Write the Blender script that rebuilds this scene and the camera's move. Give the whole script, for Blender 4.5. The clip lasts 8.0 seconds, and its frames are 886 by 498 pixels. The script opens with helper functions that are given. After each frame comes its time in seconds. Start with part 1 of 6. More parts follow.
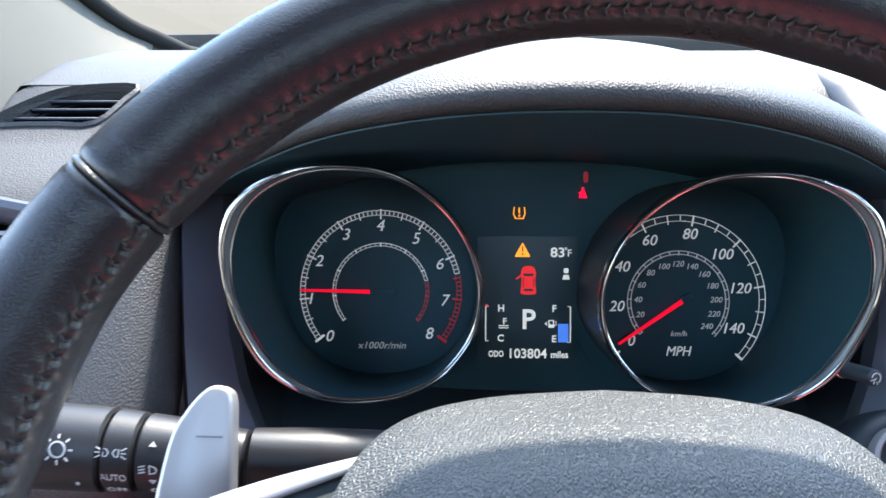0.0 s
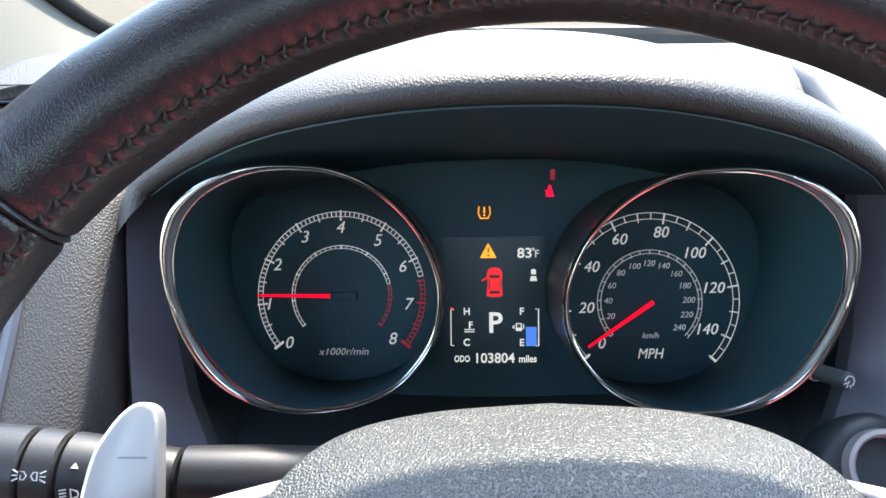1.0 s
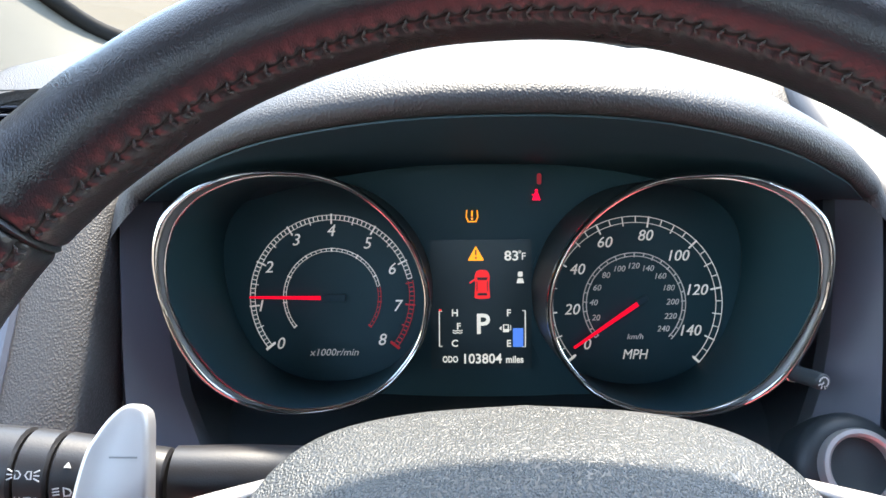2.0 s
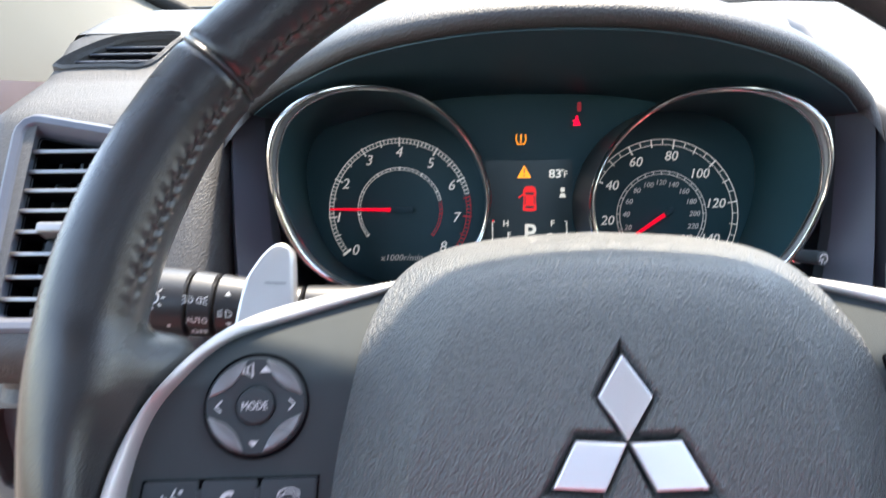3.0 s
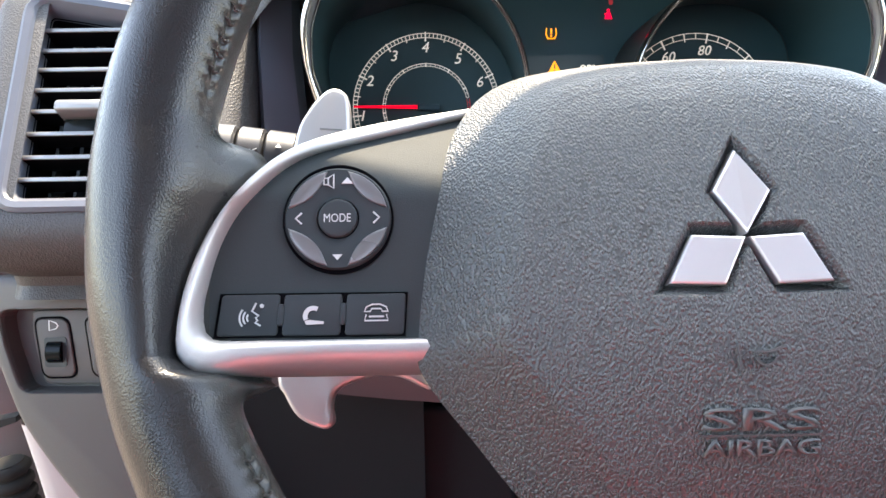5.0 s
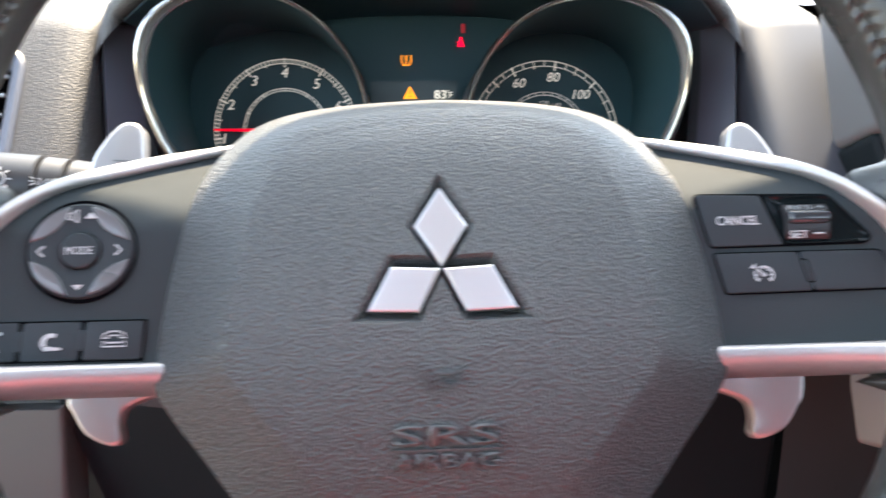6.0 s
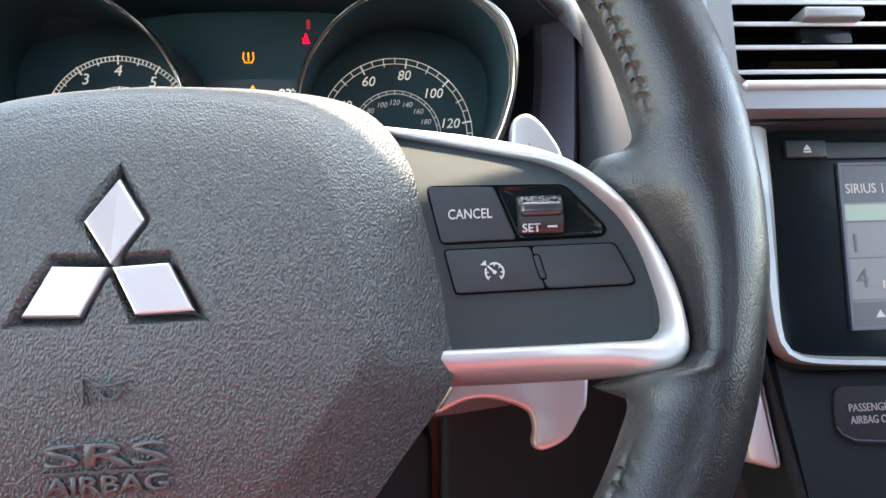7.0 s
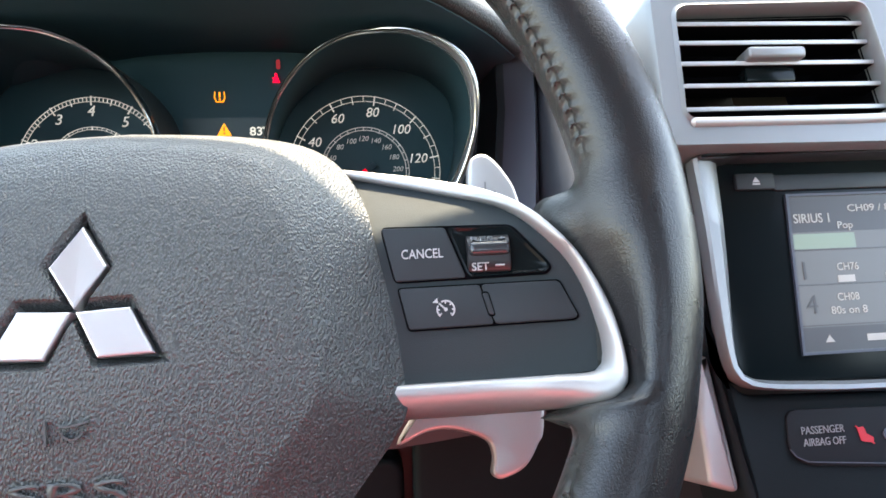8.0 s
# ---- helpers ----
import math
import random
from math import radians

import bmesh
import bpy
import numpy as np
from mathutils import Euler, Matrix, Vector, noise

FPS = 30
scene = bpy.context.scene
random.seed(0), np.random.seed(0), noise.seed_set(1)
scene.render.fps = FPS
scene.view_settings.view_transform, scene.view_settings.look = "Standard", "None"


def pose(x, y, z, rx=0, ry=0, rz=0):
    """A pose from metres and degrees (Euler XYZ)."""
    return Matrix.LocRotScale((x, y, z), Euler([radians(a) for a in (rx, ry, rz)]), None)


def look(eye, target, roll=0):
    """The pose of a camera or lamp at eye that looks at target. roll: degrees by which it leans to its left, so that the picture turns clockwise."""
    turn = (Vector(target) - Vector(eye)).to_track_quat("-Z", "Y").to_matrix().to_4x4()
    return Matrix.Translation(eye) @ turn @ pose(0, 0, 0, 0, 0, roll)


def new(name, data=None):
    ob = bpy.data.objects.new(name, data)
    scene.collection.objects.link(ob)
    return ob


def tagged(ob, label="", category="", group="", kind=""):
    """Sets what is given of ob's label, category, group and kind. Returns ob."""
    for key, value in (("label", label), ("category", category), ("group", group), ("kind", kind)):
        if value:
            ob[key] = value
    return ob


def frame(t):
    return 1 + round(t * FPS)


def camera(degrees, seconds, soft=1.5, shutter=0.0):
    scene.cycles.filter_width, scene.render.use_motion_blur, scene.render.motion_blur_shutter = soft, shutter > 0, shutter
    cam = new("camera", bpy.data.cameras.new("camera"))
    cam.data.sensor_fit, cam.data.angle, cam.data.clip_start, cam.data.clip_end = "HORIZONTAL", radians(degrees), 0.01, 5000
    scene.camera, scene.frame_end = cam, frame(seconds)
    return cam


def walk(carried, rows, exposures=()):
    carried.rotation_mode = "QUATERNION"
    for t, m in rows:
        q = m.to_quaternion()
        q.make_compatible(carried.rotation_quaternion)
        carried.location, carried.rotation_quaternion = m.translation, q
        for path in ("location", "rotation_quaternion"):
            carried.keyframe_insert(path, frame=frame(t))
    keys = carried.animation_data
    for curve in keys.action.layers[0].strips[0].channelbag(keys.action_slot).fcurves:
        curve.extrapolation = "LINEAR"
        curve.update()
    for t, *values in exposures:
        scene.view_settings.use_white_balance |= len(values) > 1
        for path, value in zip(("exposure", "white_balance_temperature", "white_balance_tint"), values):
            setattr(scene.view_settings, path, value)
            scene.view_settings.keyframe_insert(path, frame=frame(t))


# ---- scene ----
cam = camera(61.2, 8.0, shutter=0.35)
METRES, EYE, TILT, LEAN, TURN = 0.40, 1.15, -10.0, 0.0, 1.0
ROWS = [
    (0.0, 0.0, 0.0, 0.0, 0.0, 0.0, 0.0),
    (0.5, 0.0384, 0.0468, 0.0009, -0.31, 0.05, 0.39),
    (1.0, 0.0432, 0.04, 0.0041, -0.56, -0.11, 0.69),
    (1.2, 0.0460, 0.0379, 0.0046, -0.72, -0.17, 0.75),
    (2.3, 0.0599, -0.0072, 0.0089, -0.47, -0.31, 0.59),
    (2.5, 0.0481, -0.0384, -0.0092, -0.26, -0.39, 0.53),
    (2.7, 0.0198, -0.0960, -0.0345, -0.13, -0.91, 0.59),
    (3.0, -0.0172, -0.1573, -0.1122, 0.15, -0.84, 0.66),
    (3.3, -0.0676, -0.1838, -0.1674, -0.01, -1.26, 0.69),
    (3.5, -0.086, -0.184, -0.1986, 0.1, -1.44, 0.79),
    (4.0, -0.1138, -0.1323, -0.247, -0.34, -1.97, 1.01),
    (4.2, -0.1179, -0.1218, -0.2526, -0.59, -2.18, 1.16),
    (5.3, -0.1022, -0.1217, -0.2447, -2.47, -2.21, 1.11),
    (5.5, -0.0774, -0.1382, -0.2425, -2.84, -1.98, 1.14),
    (6.0, 0.0761, -0.1767, -0.2336, -4.17, -1.66, 1.27),
    (6.5, 0.249, -0.1597, -0.2415, -5.63, -1.28, 1.43),
    (7.0, 0.2847, -0.1408, -0.2519, -6.35, -0.81, 1.78),
    (7.5, 0.2923, -0.1525, -0.2486, -6.82, -0.01, 2.19),
    (8.0, 0.3066, -0.1715, -0.2418, -7.58, 1.08, 2.65),
]
walk(cam, [(t, pose(0, 0, EYE, TILT, LEAN, TURN) @ pose(METRES * x, METRES * y, METRES * z, 90 + pitch, roll, yaw)) for t, x, y, z, yaw, pitch, roll in ROWS], [(0.0, 3.4, 6700, 9), (0.5, 3.55, 7000, 10), (1.0, 3.62, 7200, 10), (2.5, 3.65, 7500, 10), (3.0, 3.68, 7600, 11), (4.0, 4.0, 8300, 13), (6.0, 3.95, 8600, 11), (8.0, 3.95, 8600, 9)])

W_AT = (0.0447, 0.148, 1.030)      # steering wheel centre
W_LEAN, W_YAW = 22.6, -1.2        # its lean from upright, its turn on the column
C_AT = (0.049, 0.438, 1.050)      # instrument faces
C_LEAN = 8.0
S_AT = (0.350, 0.276, 0.990)      # centre stack
S_LEAN = 20.0
V_AT = (-0.250, 0.335, 1.055)     # side air vent
V_LEAN = 32.0

# ---- light ----
world = bpy.data.worlds.new("sky")
scene.world = world
world.use_nodes = True
wn = world.node_tree.nodes
sky = wn.new("ShaderNodeTexSky")
sky.sky_type = "NISHITA"
sky.sun_disc = False
SUN_UP, SUN_SIDE = 67.0, 18.0     # degrees above the horizon, degrees right of straight ahead
sky.sun_elevation, sky.sun_rotation = radians(SUN_UP), radians(SUN_SIDE)
world.node_tree.links.new(sky.outputs[0], wn["Background"].inputs[0])
wn["Background"].inputs[1].default_value = 0.15
sun = new("sun", bpy.data.lights.new("sun", "SUN"))
sun.data.energy, sun.data.angle, sun.data.color = 1.6, radians(2.2), (1.0, 0.95, 0.88)
sun_from = Vector((math.sin(radians(SUN_SIDE)) * math.cos(radians(SUN_UP)), math.cos(radians(SUN_SIDE)) * math.cos(radians(SUN_UP)), math.sin(radians(SUN_UP))))
sun.matrix_world = look(sun_from * 20, (0, 0, 1))


# ---- materials ----
GLOW = 0.15


def socket(bsdf, key, value):
    bsdf.inputs[key].default_value = value


def material(name, color, rough=0.5, metal=0.0, grain=0.0, grain_scale=900.0, vary=0.12, vary_scale=14.0, leather=0.0, leather_scale=520.0, relief=0.00028, emit=0.0, coat=0.0, spec=0.5, streak=None, worn_lit_to=None):
    m = bpy.data.materials.new(name)
    m.use_nodes = True
    nt = m.node_tree
    n, l = nt.nodes, nt.links
    b = n["Principled BSDF"]
    socket(b, "Roughness", rough)
    socket(b, "Metallic", metal)
    socket(b, "Specular IOR Level", spec)
    socket(b, "Coat Weight", coat)
    socket(b, "Coat Roughness", 0.1)
    co = n.new("ShaderNodeTexCoord")
    big = n.new("ShaderNodeTexNoise")
    big.inputs["Scale"].default_value = vary_scale
    big.inputs["Detail"].default_value = 6.0
    l.new(co.outputs["Object"], big.inputs["Vector"])
    if streak:
        mp = n.new("ShaderNodeMapping")
        mp.inputs["Scale"].default_value = streak
        l.new(co.outputs["Object"], mp.inputs["Vector"])
        l.new(mp.outputs[0], big.inputs["Vector"])
    ramp = n.new("ShaderNodeMix")
    ramp.data_type = "RGBA"
    ramp.inputs[6].default_value = (*[c * (1 - vary) for c in color], 1)
    ramp.inputs[7].default_value = (*[min(1, c * (1 + vary)) for c in color], 1)
    l.new(big.outputs[0], ramp.inputs[0])
    l.new(ramp.outputs[2], b.inputs["Base Color"])
    rr = n.new("ShaderNodeMapRange")
    rr.inputs[3].default_value = max(0.03, rough - 0.06)
    rr.inputs[4].default_value = min(1, rough + 0.08)
    l.new(big.outputs[0], rr.inputs[0])
    l.new(rr.outputs[0], b.inputs["Roughness"])
    last = None
    if leather:
        warp = n.new("ShaderNodeTexNoise")
        warp.inputs["Scale"].default_value = leather_scale * 0.5
        l.new(co.outputs["Object"], warp.inputs["Vector"])
        mixv = n.new("ShaderNodeMix")
        mixv.data_type = "VECTOR"
        mixv.inputs[0].default_value = 0.0007
        l.new(co.outputs["Object"], mixv.inputs[4])
        l.new(warp.outputs[1], mixv.inputs[5])
        vo = n.new("ShaderNodeTexVoronoi")
        vo.feature = "SMOOTH_F1"
        vo.inputs["Smoothness"].default_value = 0.45
        vo.inputs["Scale"].default_value = leather_scale
        turn = n.new("ShaderNodeMapping")
        turn.inputs["Rotation"].default_value = (0, 0, 0.55)
        turn.inputs["Scale"].default_value = (1.3, 0.8, 1.0)
        l.new(mixv.outputs[1], turn.inputs["Vector"])
        l.new(turn.outputs[0], vo.inputs["Vector"])
        mr = n.new("ShaderNodeMapRange")
        mr.inputs[1].default_value = 0.75
        mr.inputs[2].default_value = 0.12
        mr.interpolation_type = "SMOOTHSTEP"
        l.new(vo.outputs[0], mr.inputs[0])
        # shade in the grain's grooves is multiplied into the base colour
        groove_shade = n.new("ShaderNodeMix")
        groove_shade.data_type, groove_shade.blend_type = "RGBA", "MULTIPLY"
        groove_shade.inputs[0].default_value = 1.0
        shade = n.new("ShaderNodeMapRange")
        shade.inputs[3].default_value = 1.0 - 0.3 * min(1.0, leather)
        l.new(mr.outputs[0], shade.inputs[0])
        l.new(ramp.outputs[2], groove_shade.inputs[6])
        l.new(shade.outputs[0], groove_shade.inputs[7])
        l.new(groove_shade.outputs[2], b.inputs["Base Color"])
        bp = n.new("ShaderNodeBump")
        bp.inputs["Strength"].default_value = leather
        bp.inputs["Distance"].default_value = relief
        l.new(mr.outputs[0], bp.inputs["Height"])
        last = bp
    if grain:
        fine = n.new("ShaderNodeTexNoise")
        fine.inputs["Scale"].default_value = grain_scale
        fine.inputs["Detail"].default_value = 3.0
        l.new(co.outputs["Object"], fine.inputs["Vector"])
        bp = n.new("ShaderNodeBump")
        bp.inputs["Strength"].default_value = grain
        bp.inputs["Distance"].default_value = 0.0004
        l.new(fine.outputs[0], bp.inputs["Height"])
        if last:
            l.new(last.outputs[0], bp.inputs["Normal"])
        last = bp
    if last:
        l.new(last.outputs[0], b.inputs["Normal"])
    if worn_lit_to:
        # colour paled inside the rim, for wear and bounced light, by distance from axis
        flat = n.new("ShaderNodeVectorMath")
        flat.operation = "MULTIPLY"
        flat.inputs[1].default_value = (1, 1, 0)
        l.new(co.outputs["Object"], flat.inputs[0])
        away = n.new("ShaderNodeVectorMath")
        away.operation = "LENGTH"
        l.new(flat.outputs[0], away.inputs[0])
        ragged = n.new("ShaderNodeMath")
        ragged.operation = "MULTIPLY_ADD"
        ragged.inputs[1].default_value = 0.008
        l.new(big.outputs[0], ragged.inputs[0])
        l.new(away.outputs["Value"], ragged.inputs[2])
        inner_mask = n.new("ShaderNodeMapRange")
        inner_mask.inputs[1].default_value, inner_mask.inputs[2].default_value = 0.166, 0.157
        inner_mask.interpolation_type = "SMOOTHSTEP"
        l.new(ragged.outputs[0], inner_mask.inputs[0])
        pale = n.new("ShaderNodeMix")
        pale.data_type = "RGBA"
        pale.inputs[7].default_value = (*worn_lit_to, 1)
        l.new(inner_mask.outputs[0], pale.inputs[0])
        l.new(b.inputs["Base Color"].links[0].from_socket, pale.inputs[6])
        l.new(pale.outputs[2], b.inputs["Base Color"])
    if emit:
        b.inputs["Emission Color"].default_value = (*color, 1)
        b.inputs["Emission Strength"].default_value = emit * GLOW
    return m


def glass(name, tint=(0.95, 1.0, 0.97)):
    m = bpy.data.materials.new(name)
    m.use_nodes = True
    n, l = m.node_tree.nodes, m.node_tree.links
    n.remove(n["Principled BSDF"])
    clear, shine, mix, fr = n.new("ShaderNodeBsdfTransparent"), n.new("ShaderNodeBsdfGlossy"), n.new("ShaderNodeMixShader"), n.new("ShaderNodeFresnel")
    clear.inputs[0].default_value = (*tint, 1)
    shine.inputs["Roughness"].default_value = 0.02
    fr.inputs[0].default_value = 1.45
    l.new(fr.outputs[0], mix.inputs[0])
    l.new(clear.outputs[0], mix.inputs[1])
    l.new(shine.outputs[0], mix.inputs[2])
    l.new(mix.outputs[0], n["Material Output"].inputs[0])
    return m


# the pale inner leather holds wear and painted bounce light
M_RIM = material("rim_leather", (0.015, 0.0155, 0.017), 0.27, spec=0.40, leather=0.20, leather_scale=1700, grain=0.06, grain_scale=2200, vary=0.25, vary_scale=22, worn_lit_to=(0.040, 0.042, 0.040))
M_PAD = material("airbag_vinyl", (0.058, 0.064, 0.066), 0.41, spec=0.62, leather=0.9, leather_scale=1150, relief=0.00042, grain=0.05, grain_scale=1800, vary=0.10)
M_PADSMOOTH = material("airbag_lettering_vinyl", (0.066, 0.068, 0.068), 0.40, grain=0.1, grain_scale=1800, vary=0.08)
M_KNEE = material("lower_dash_plastic", (0.008, 0.012, 0.014), 0.65, spec=0.12, grain=0.25, grain_scale=1500, vary=0.15)
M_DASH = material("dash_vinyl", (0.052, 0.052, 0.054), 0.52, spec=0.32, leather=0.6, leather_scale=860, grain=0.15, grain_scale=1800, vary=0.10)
M_PLASTIC = material("dark_plastic", (0.066, 0.063, 0.062), 0.50, grain=0.25, grain_scale=1600, vary=0.10)
M_TRIMGREY = material("grey_trim_plastic", (0.062, 0.070, 0.092), 0.42, grain=0.12, grain_scale=1500, vary=0.08)
# near black; also stands in for the shade in gaps between keys
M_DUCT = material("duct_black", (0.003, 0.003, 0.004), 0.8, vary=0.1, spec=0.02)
M_BLACK = material("black_plastic", (0.022, 0.030, 0.035), 0.45, grain=0.12, grain_scale=1500, vary=0.15)
# the haze over dial wells and hood lip is put into both colours
M_CONE = material("dial_well_hazy_black", (0.019, 0.056, 0.070), 0.5, spec=0.15, vary=0.1)
M_LIP = material("hood_lip_plastic", (0.032, 0.070, 0.090), 0.55, spec=0.25, grain=0.2, grain_scale=1600, vary=0.10)
M_PANEL = material("control_panel_plastic", (0.036, 0.043, 0.046), 0.62, spec=0.10, grain=0.25, grain_scale=2400, vary=0.08)
M_GLOSS = material("gloss_black", (0.005, 0.008, 0.009), 0.16, spec=0.14, vary=0.1)
M_BUTTON = material("button_black", (0.031, 0.037, 0.041), 0.48, spec=0.22, grain=0.12, grain_scale=2400, vary=0.08)
M_RIBGLOSS = material("glossy_rib_plastic", (0.030, 0.034, 0.038), 0.16, spec=0.6, vary=0.05)
M_SILVER = material("satin_silver", (0.43, 0.42, 0.42), 0.45, metal=0.55, grain=0.05, grain_scale=3000, vary=0.03)
M_CHROME = material("chrome", (0.60, 0.595, 0.58), 0.16, metal=1.0, vary=0.02)
M_EMBLEM = material("brushed_emblem", (0.62, 0.61, 0.62), 0.32, metal=0.62, vary=0.04)
M_PADDLE = material("paddle_silver", (0.47, 0.465, 0.47), 0.36, metal=0.55, grain=0.05, grain_scale=3000, vary=0.03)
M_THREAD = material("stitch_thread", (0.040, 0.039, 0.037), 0.75, grain=0.6, grain_scale=4000, vary=0.2, vary_scale=200)
# black lifted to teal, to hold the haze lying over the dials
M_FACE = material("dial_hazy_black", (0.022, 0.063, 0.078), 0.5, spec=0.25, vary=0.08, grain=0.05, grain_scale=2500)
M_WHITE = material("dial_white", (0.60, 0.63, 0.65), 0.5, vary=0.02, emit=0.30)
M_DIM = material("dial_grey", (0.50, 0.52, 0.54), 0.5, vary=0.02, emit=0.18)
M_PRINT = material("white_print", (0.48, 0.48, 0.48), 0.55, vary=0.03)
M_RED = material("needle_red", (0.85, 0.006, 0.035), 0.5, vary=0.02, emit=0.55, spec=0.05)
M_REDLINE = material("redline", (0.38, 0.02, 0.035), 0.5, vary=0.02, emit=0.25)
M_LAMPRED = material("lamp_red", (1.0, 0.006, 0.05), 0.4, vary=0.02, emit=0.9, spec=0.05)
M_AMBER = material("lamp_amber", (1.0, 0.32, 0.01), 0.4, vary=0.02, emit=0.85)
M_LCDRED = material("display_red", (0.85, 0.035, 0.045), 0.4, vary=0.02, emit=0.5, spec=0.05)
M_LCDBLUE = material("display_blue", (0.06, 0.20, 0.75), 0.4, vary=0.02, emit=0.6)
M_LCDWHITE = material("display_white", (0.62, 0.65, 0.65), 0.4, vary=0.02, emit=0.55)
# the same haze is mixed into the display's black
M_LCD = material("display_hazy_black", (0.012, 0.040, 0.049), 0.40, vary=0.05)
M_STALK = material("stalk_plastic", (0.016, 0.016, 0.018), 0.38, grain=0.15, grain_scale=1600, vary=0.08)
M_LAMPPLATE = material("lamp_plate_plastic", (0.016, 0.018, 0.021), 0.55, spec=0.15, grain=0.1, grain_scale=1800, vary=0.08)
M_SURROUND = material("radio_surround_silver", (0.22, 0.225, 0.23), 0.40, metal=0.5, grain=0.05, grain_scale=3000, vary=0.03)
M_SLATE = material("slate_dash_plastic", (0.036, 0.040, 0.050), 0.50, grain=0.15, grain_scale=1500, vary=0.10)
M_INLAY = material("smoked_silver", (0.16, 0.16, 0.165), 0.28, metal=0.3, vary=0.05)
M_LCDDIM = material("screen_text", (0.24, 0.25, 0.26), 0.5, vary=0.02, emit=0.5)
M_LAMPTEXT = material("pale_grey_print", (0.25, 0.255, 0.26), 0.5, vary=0.02)
M_GLASS = glass("window_glass", (0.88, 0.96, 0.92))
M_HEAD = material("headliner_cloth", (0.20, 0.196, 0.19), 0.9, grain=0.4, grain_scale=900, vary=0.06)
M_PILLAR = material("pillar_trim", (0.085, 0.082, 0.070), 0.75, grain=0.3, grain_scale=1200, vary=0.05)
M_PAINT = material("car_paint_white", (0.72, 0.71, 0.68), 0.30, coat=0.6, vary=0.03)
# the body's white paint again, with shade mixed into its colour
M_SILLSHADED = material("sill_paint_shaded", (0.40, 0.355, 0.35), 0.45, vary=0.06)
M_JAMB = material("door_jamb_mauve", (0.28, 0.22, 0.22), 0.5, vary=0.15)
M_RUBBER = material("black_rubber", (0.008, 0.008, 0.008), 0.9, grain=0.4, grain_scale=600, vary=0.2)
M_CARPET = material("carpet", (0.020, 0.020, 0.022), 0.95, grain=0.9, grain_scale=500, vary=0.25, vary_scale=60)
# red added as a reflector, in place of unseen red clothing
M_REDBOUNCE = material("red_bounce_cloth", (0.46, 0.080, 0.095), 0.85, grain=0.6, grain_scale=700, vary=0.12)
M_SEATBACK = material("charcoal_seat_cloth", (0.060, 0.050, 0.052), 0.85, grain=0.6, grain_scale=700, vary=0.15)
M_GROUND = material("sandy_gravel", (0.15, 0.122, 0.092), 0.95, grain=0.8, grain_scale=60, vary=0.25, vary_scale=3, streak=(0.4, 5.0, 1.0))
M_BANK = material("dry_sandy_bank", (0.062, 0.043, 0.025), 0.95, grain=0.6, grain_scale=40, vary=0.22, vary_scale=2.0, streak=(0.15, 1.6, 4.0))
M_SCREEN = material("screen_grey_blue", (0.056, 0.064, 0.075), 0.35, vary=0.05, emit=0.85)
M_SCREENDK = material("screen_dark", (0.040, 0.043, 0.050), 0.35, vary=0.05, emit=0.30)
M_SCREENGREEN = material("screen_green", (0.085, 0.125, 0.115), 0.35, vary=0.05, emit=1.0)


# ---- mesh helpers ----
def part(name, bm, mat, parent=None, label="", smooth=True):
    me = bpy.data.meshes.new(name)
    bmesh.ops.recalc_face_normals(bm, faces=bm.faces)
    bm.to_mesh(me)
    bm.free()
    me.materials.append(mat)
    if smooth:
        me.shade_smooth()
        me.set_sharp_from_angle(angle=radians(smooth if smooth is not True else 38))
    ob = new(name, me)
    if parent:
        ob.parent = parent
    if label:
        ob["label"] = label
    return ob


def thing(name, m, label, category, group="", kind=""):
    ob = new(name)
    ob.empty_display_size = 0.02
    ob.matrix_world = m
    return tagged(ob, label, category, group, kind)


def spline(pts, n=6, closed=False):
    """A smooth curve through a few control points."""
    p = [Vector(q) for q in pts]
    out, count = [], len(p)
    for i in range(count if closed else count - 1):
        if closed:
            a, b, c, d = p[i - 1], p[i], p[(i + 1) % count], p[(i + 2) % count]
        else:
            a, b, c, d = p[max(i - 1, 0)], p[i], p[i + 1], p[min(i + 2, count - 1)]
        for k in range(n):
            t = k / n
            out.append(0.5 * ((2 * b) + (c - a) * t + (2 * a - 5 * b + 4 * c - d) * t * t + (3 * b - a - 3 * c + d) * t ** 3))
    if not closed:
        out.append(p[-1].copy())
    return out


def resample(pts, n):
    """n points at even steps along an open line."""
    p = [Vector(q) for q in pts]
    run = [0.0]
    for a, b in zip(p, p[1:]):
        run.append(run[-1] + (b - a).length)
    out, k = [], 0
    for i in range(n):
        s = run[-1] * i / (n - 1)
        while k < len(p) - 2 and run[k + 1] < s:
            k += 1
        f = (s - run[k]) / max(1e-9, run[k + 1] - run[k])
        out.append(p[k].lerp(p[k + 1], min(1, f)))
    return out


def loft(rings, close_ring=True, close_path=False, caps=False, bm=None):
    bm = bm or bmesh.new()
    vs = [[bm.verts.new(p) for p in r] for r in rings]
    m = len(vs[0])
    for i in range(len(vs) if close_path else len(vs) - 1):
        a, b = vs[i], vs[(i + 1) % len(vs)]
        for j in range(m if close_ring else m - 1):
            k = (j + 1) % m
            bm.faces.new((a[j], a[k], b[k], b[j]))
    if caps and close_ring:
        bm.faces.new(vs[0])
        bm.faces.new(vs[-1])
    return bm


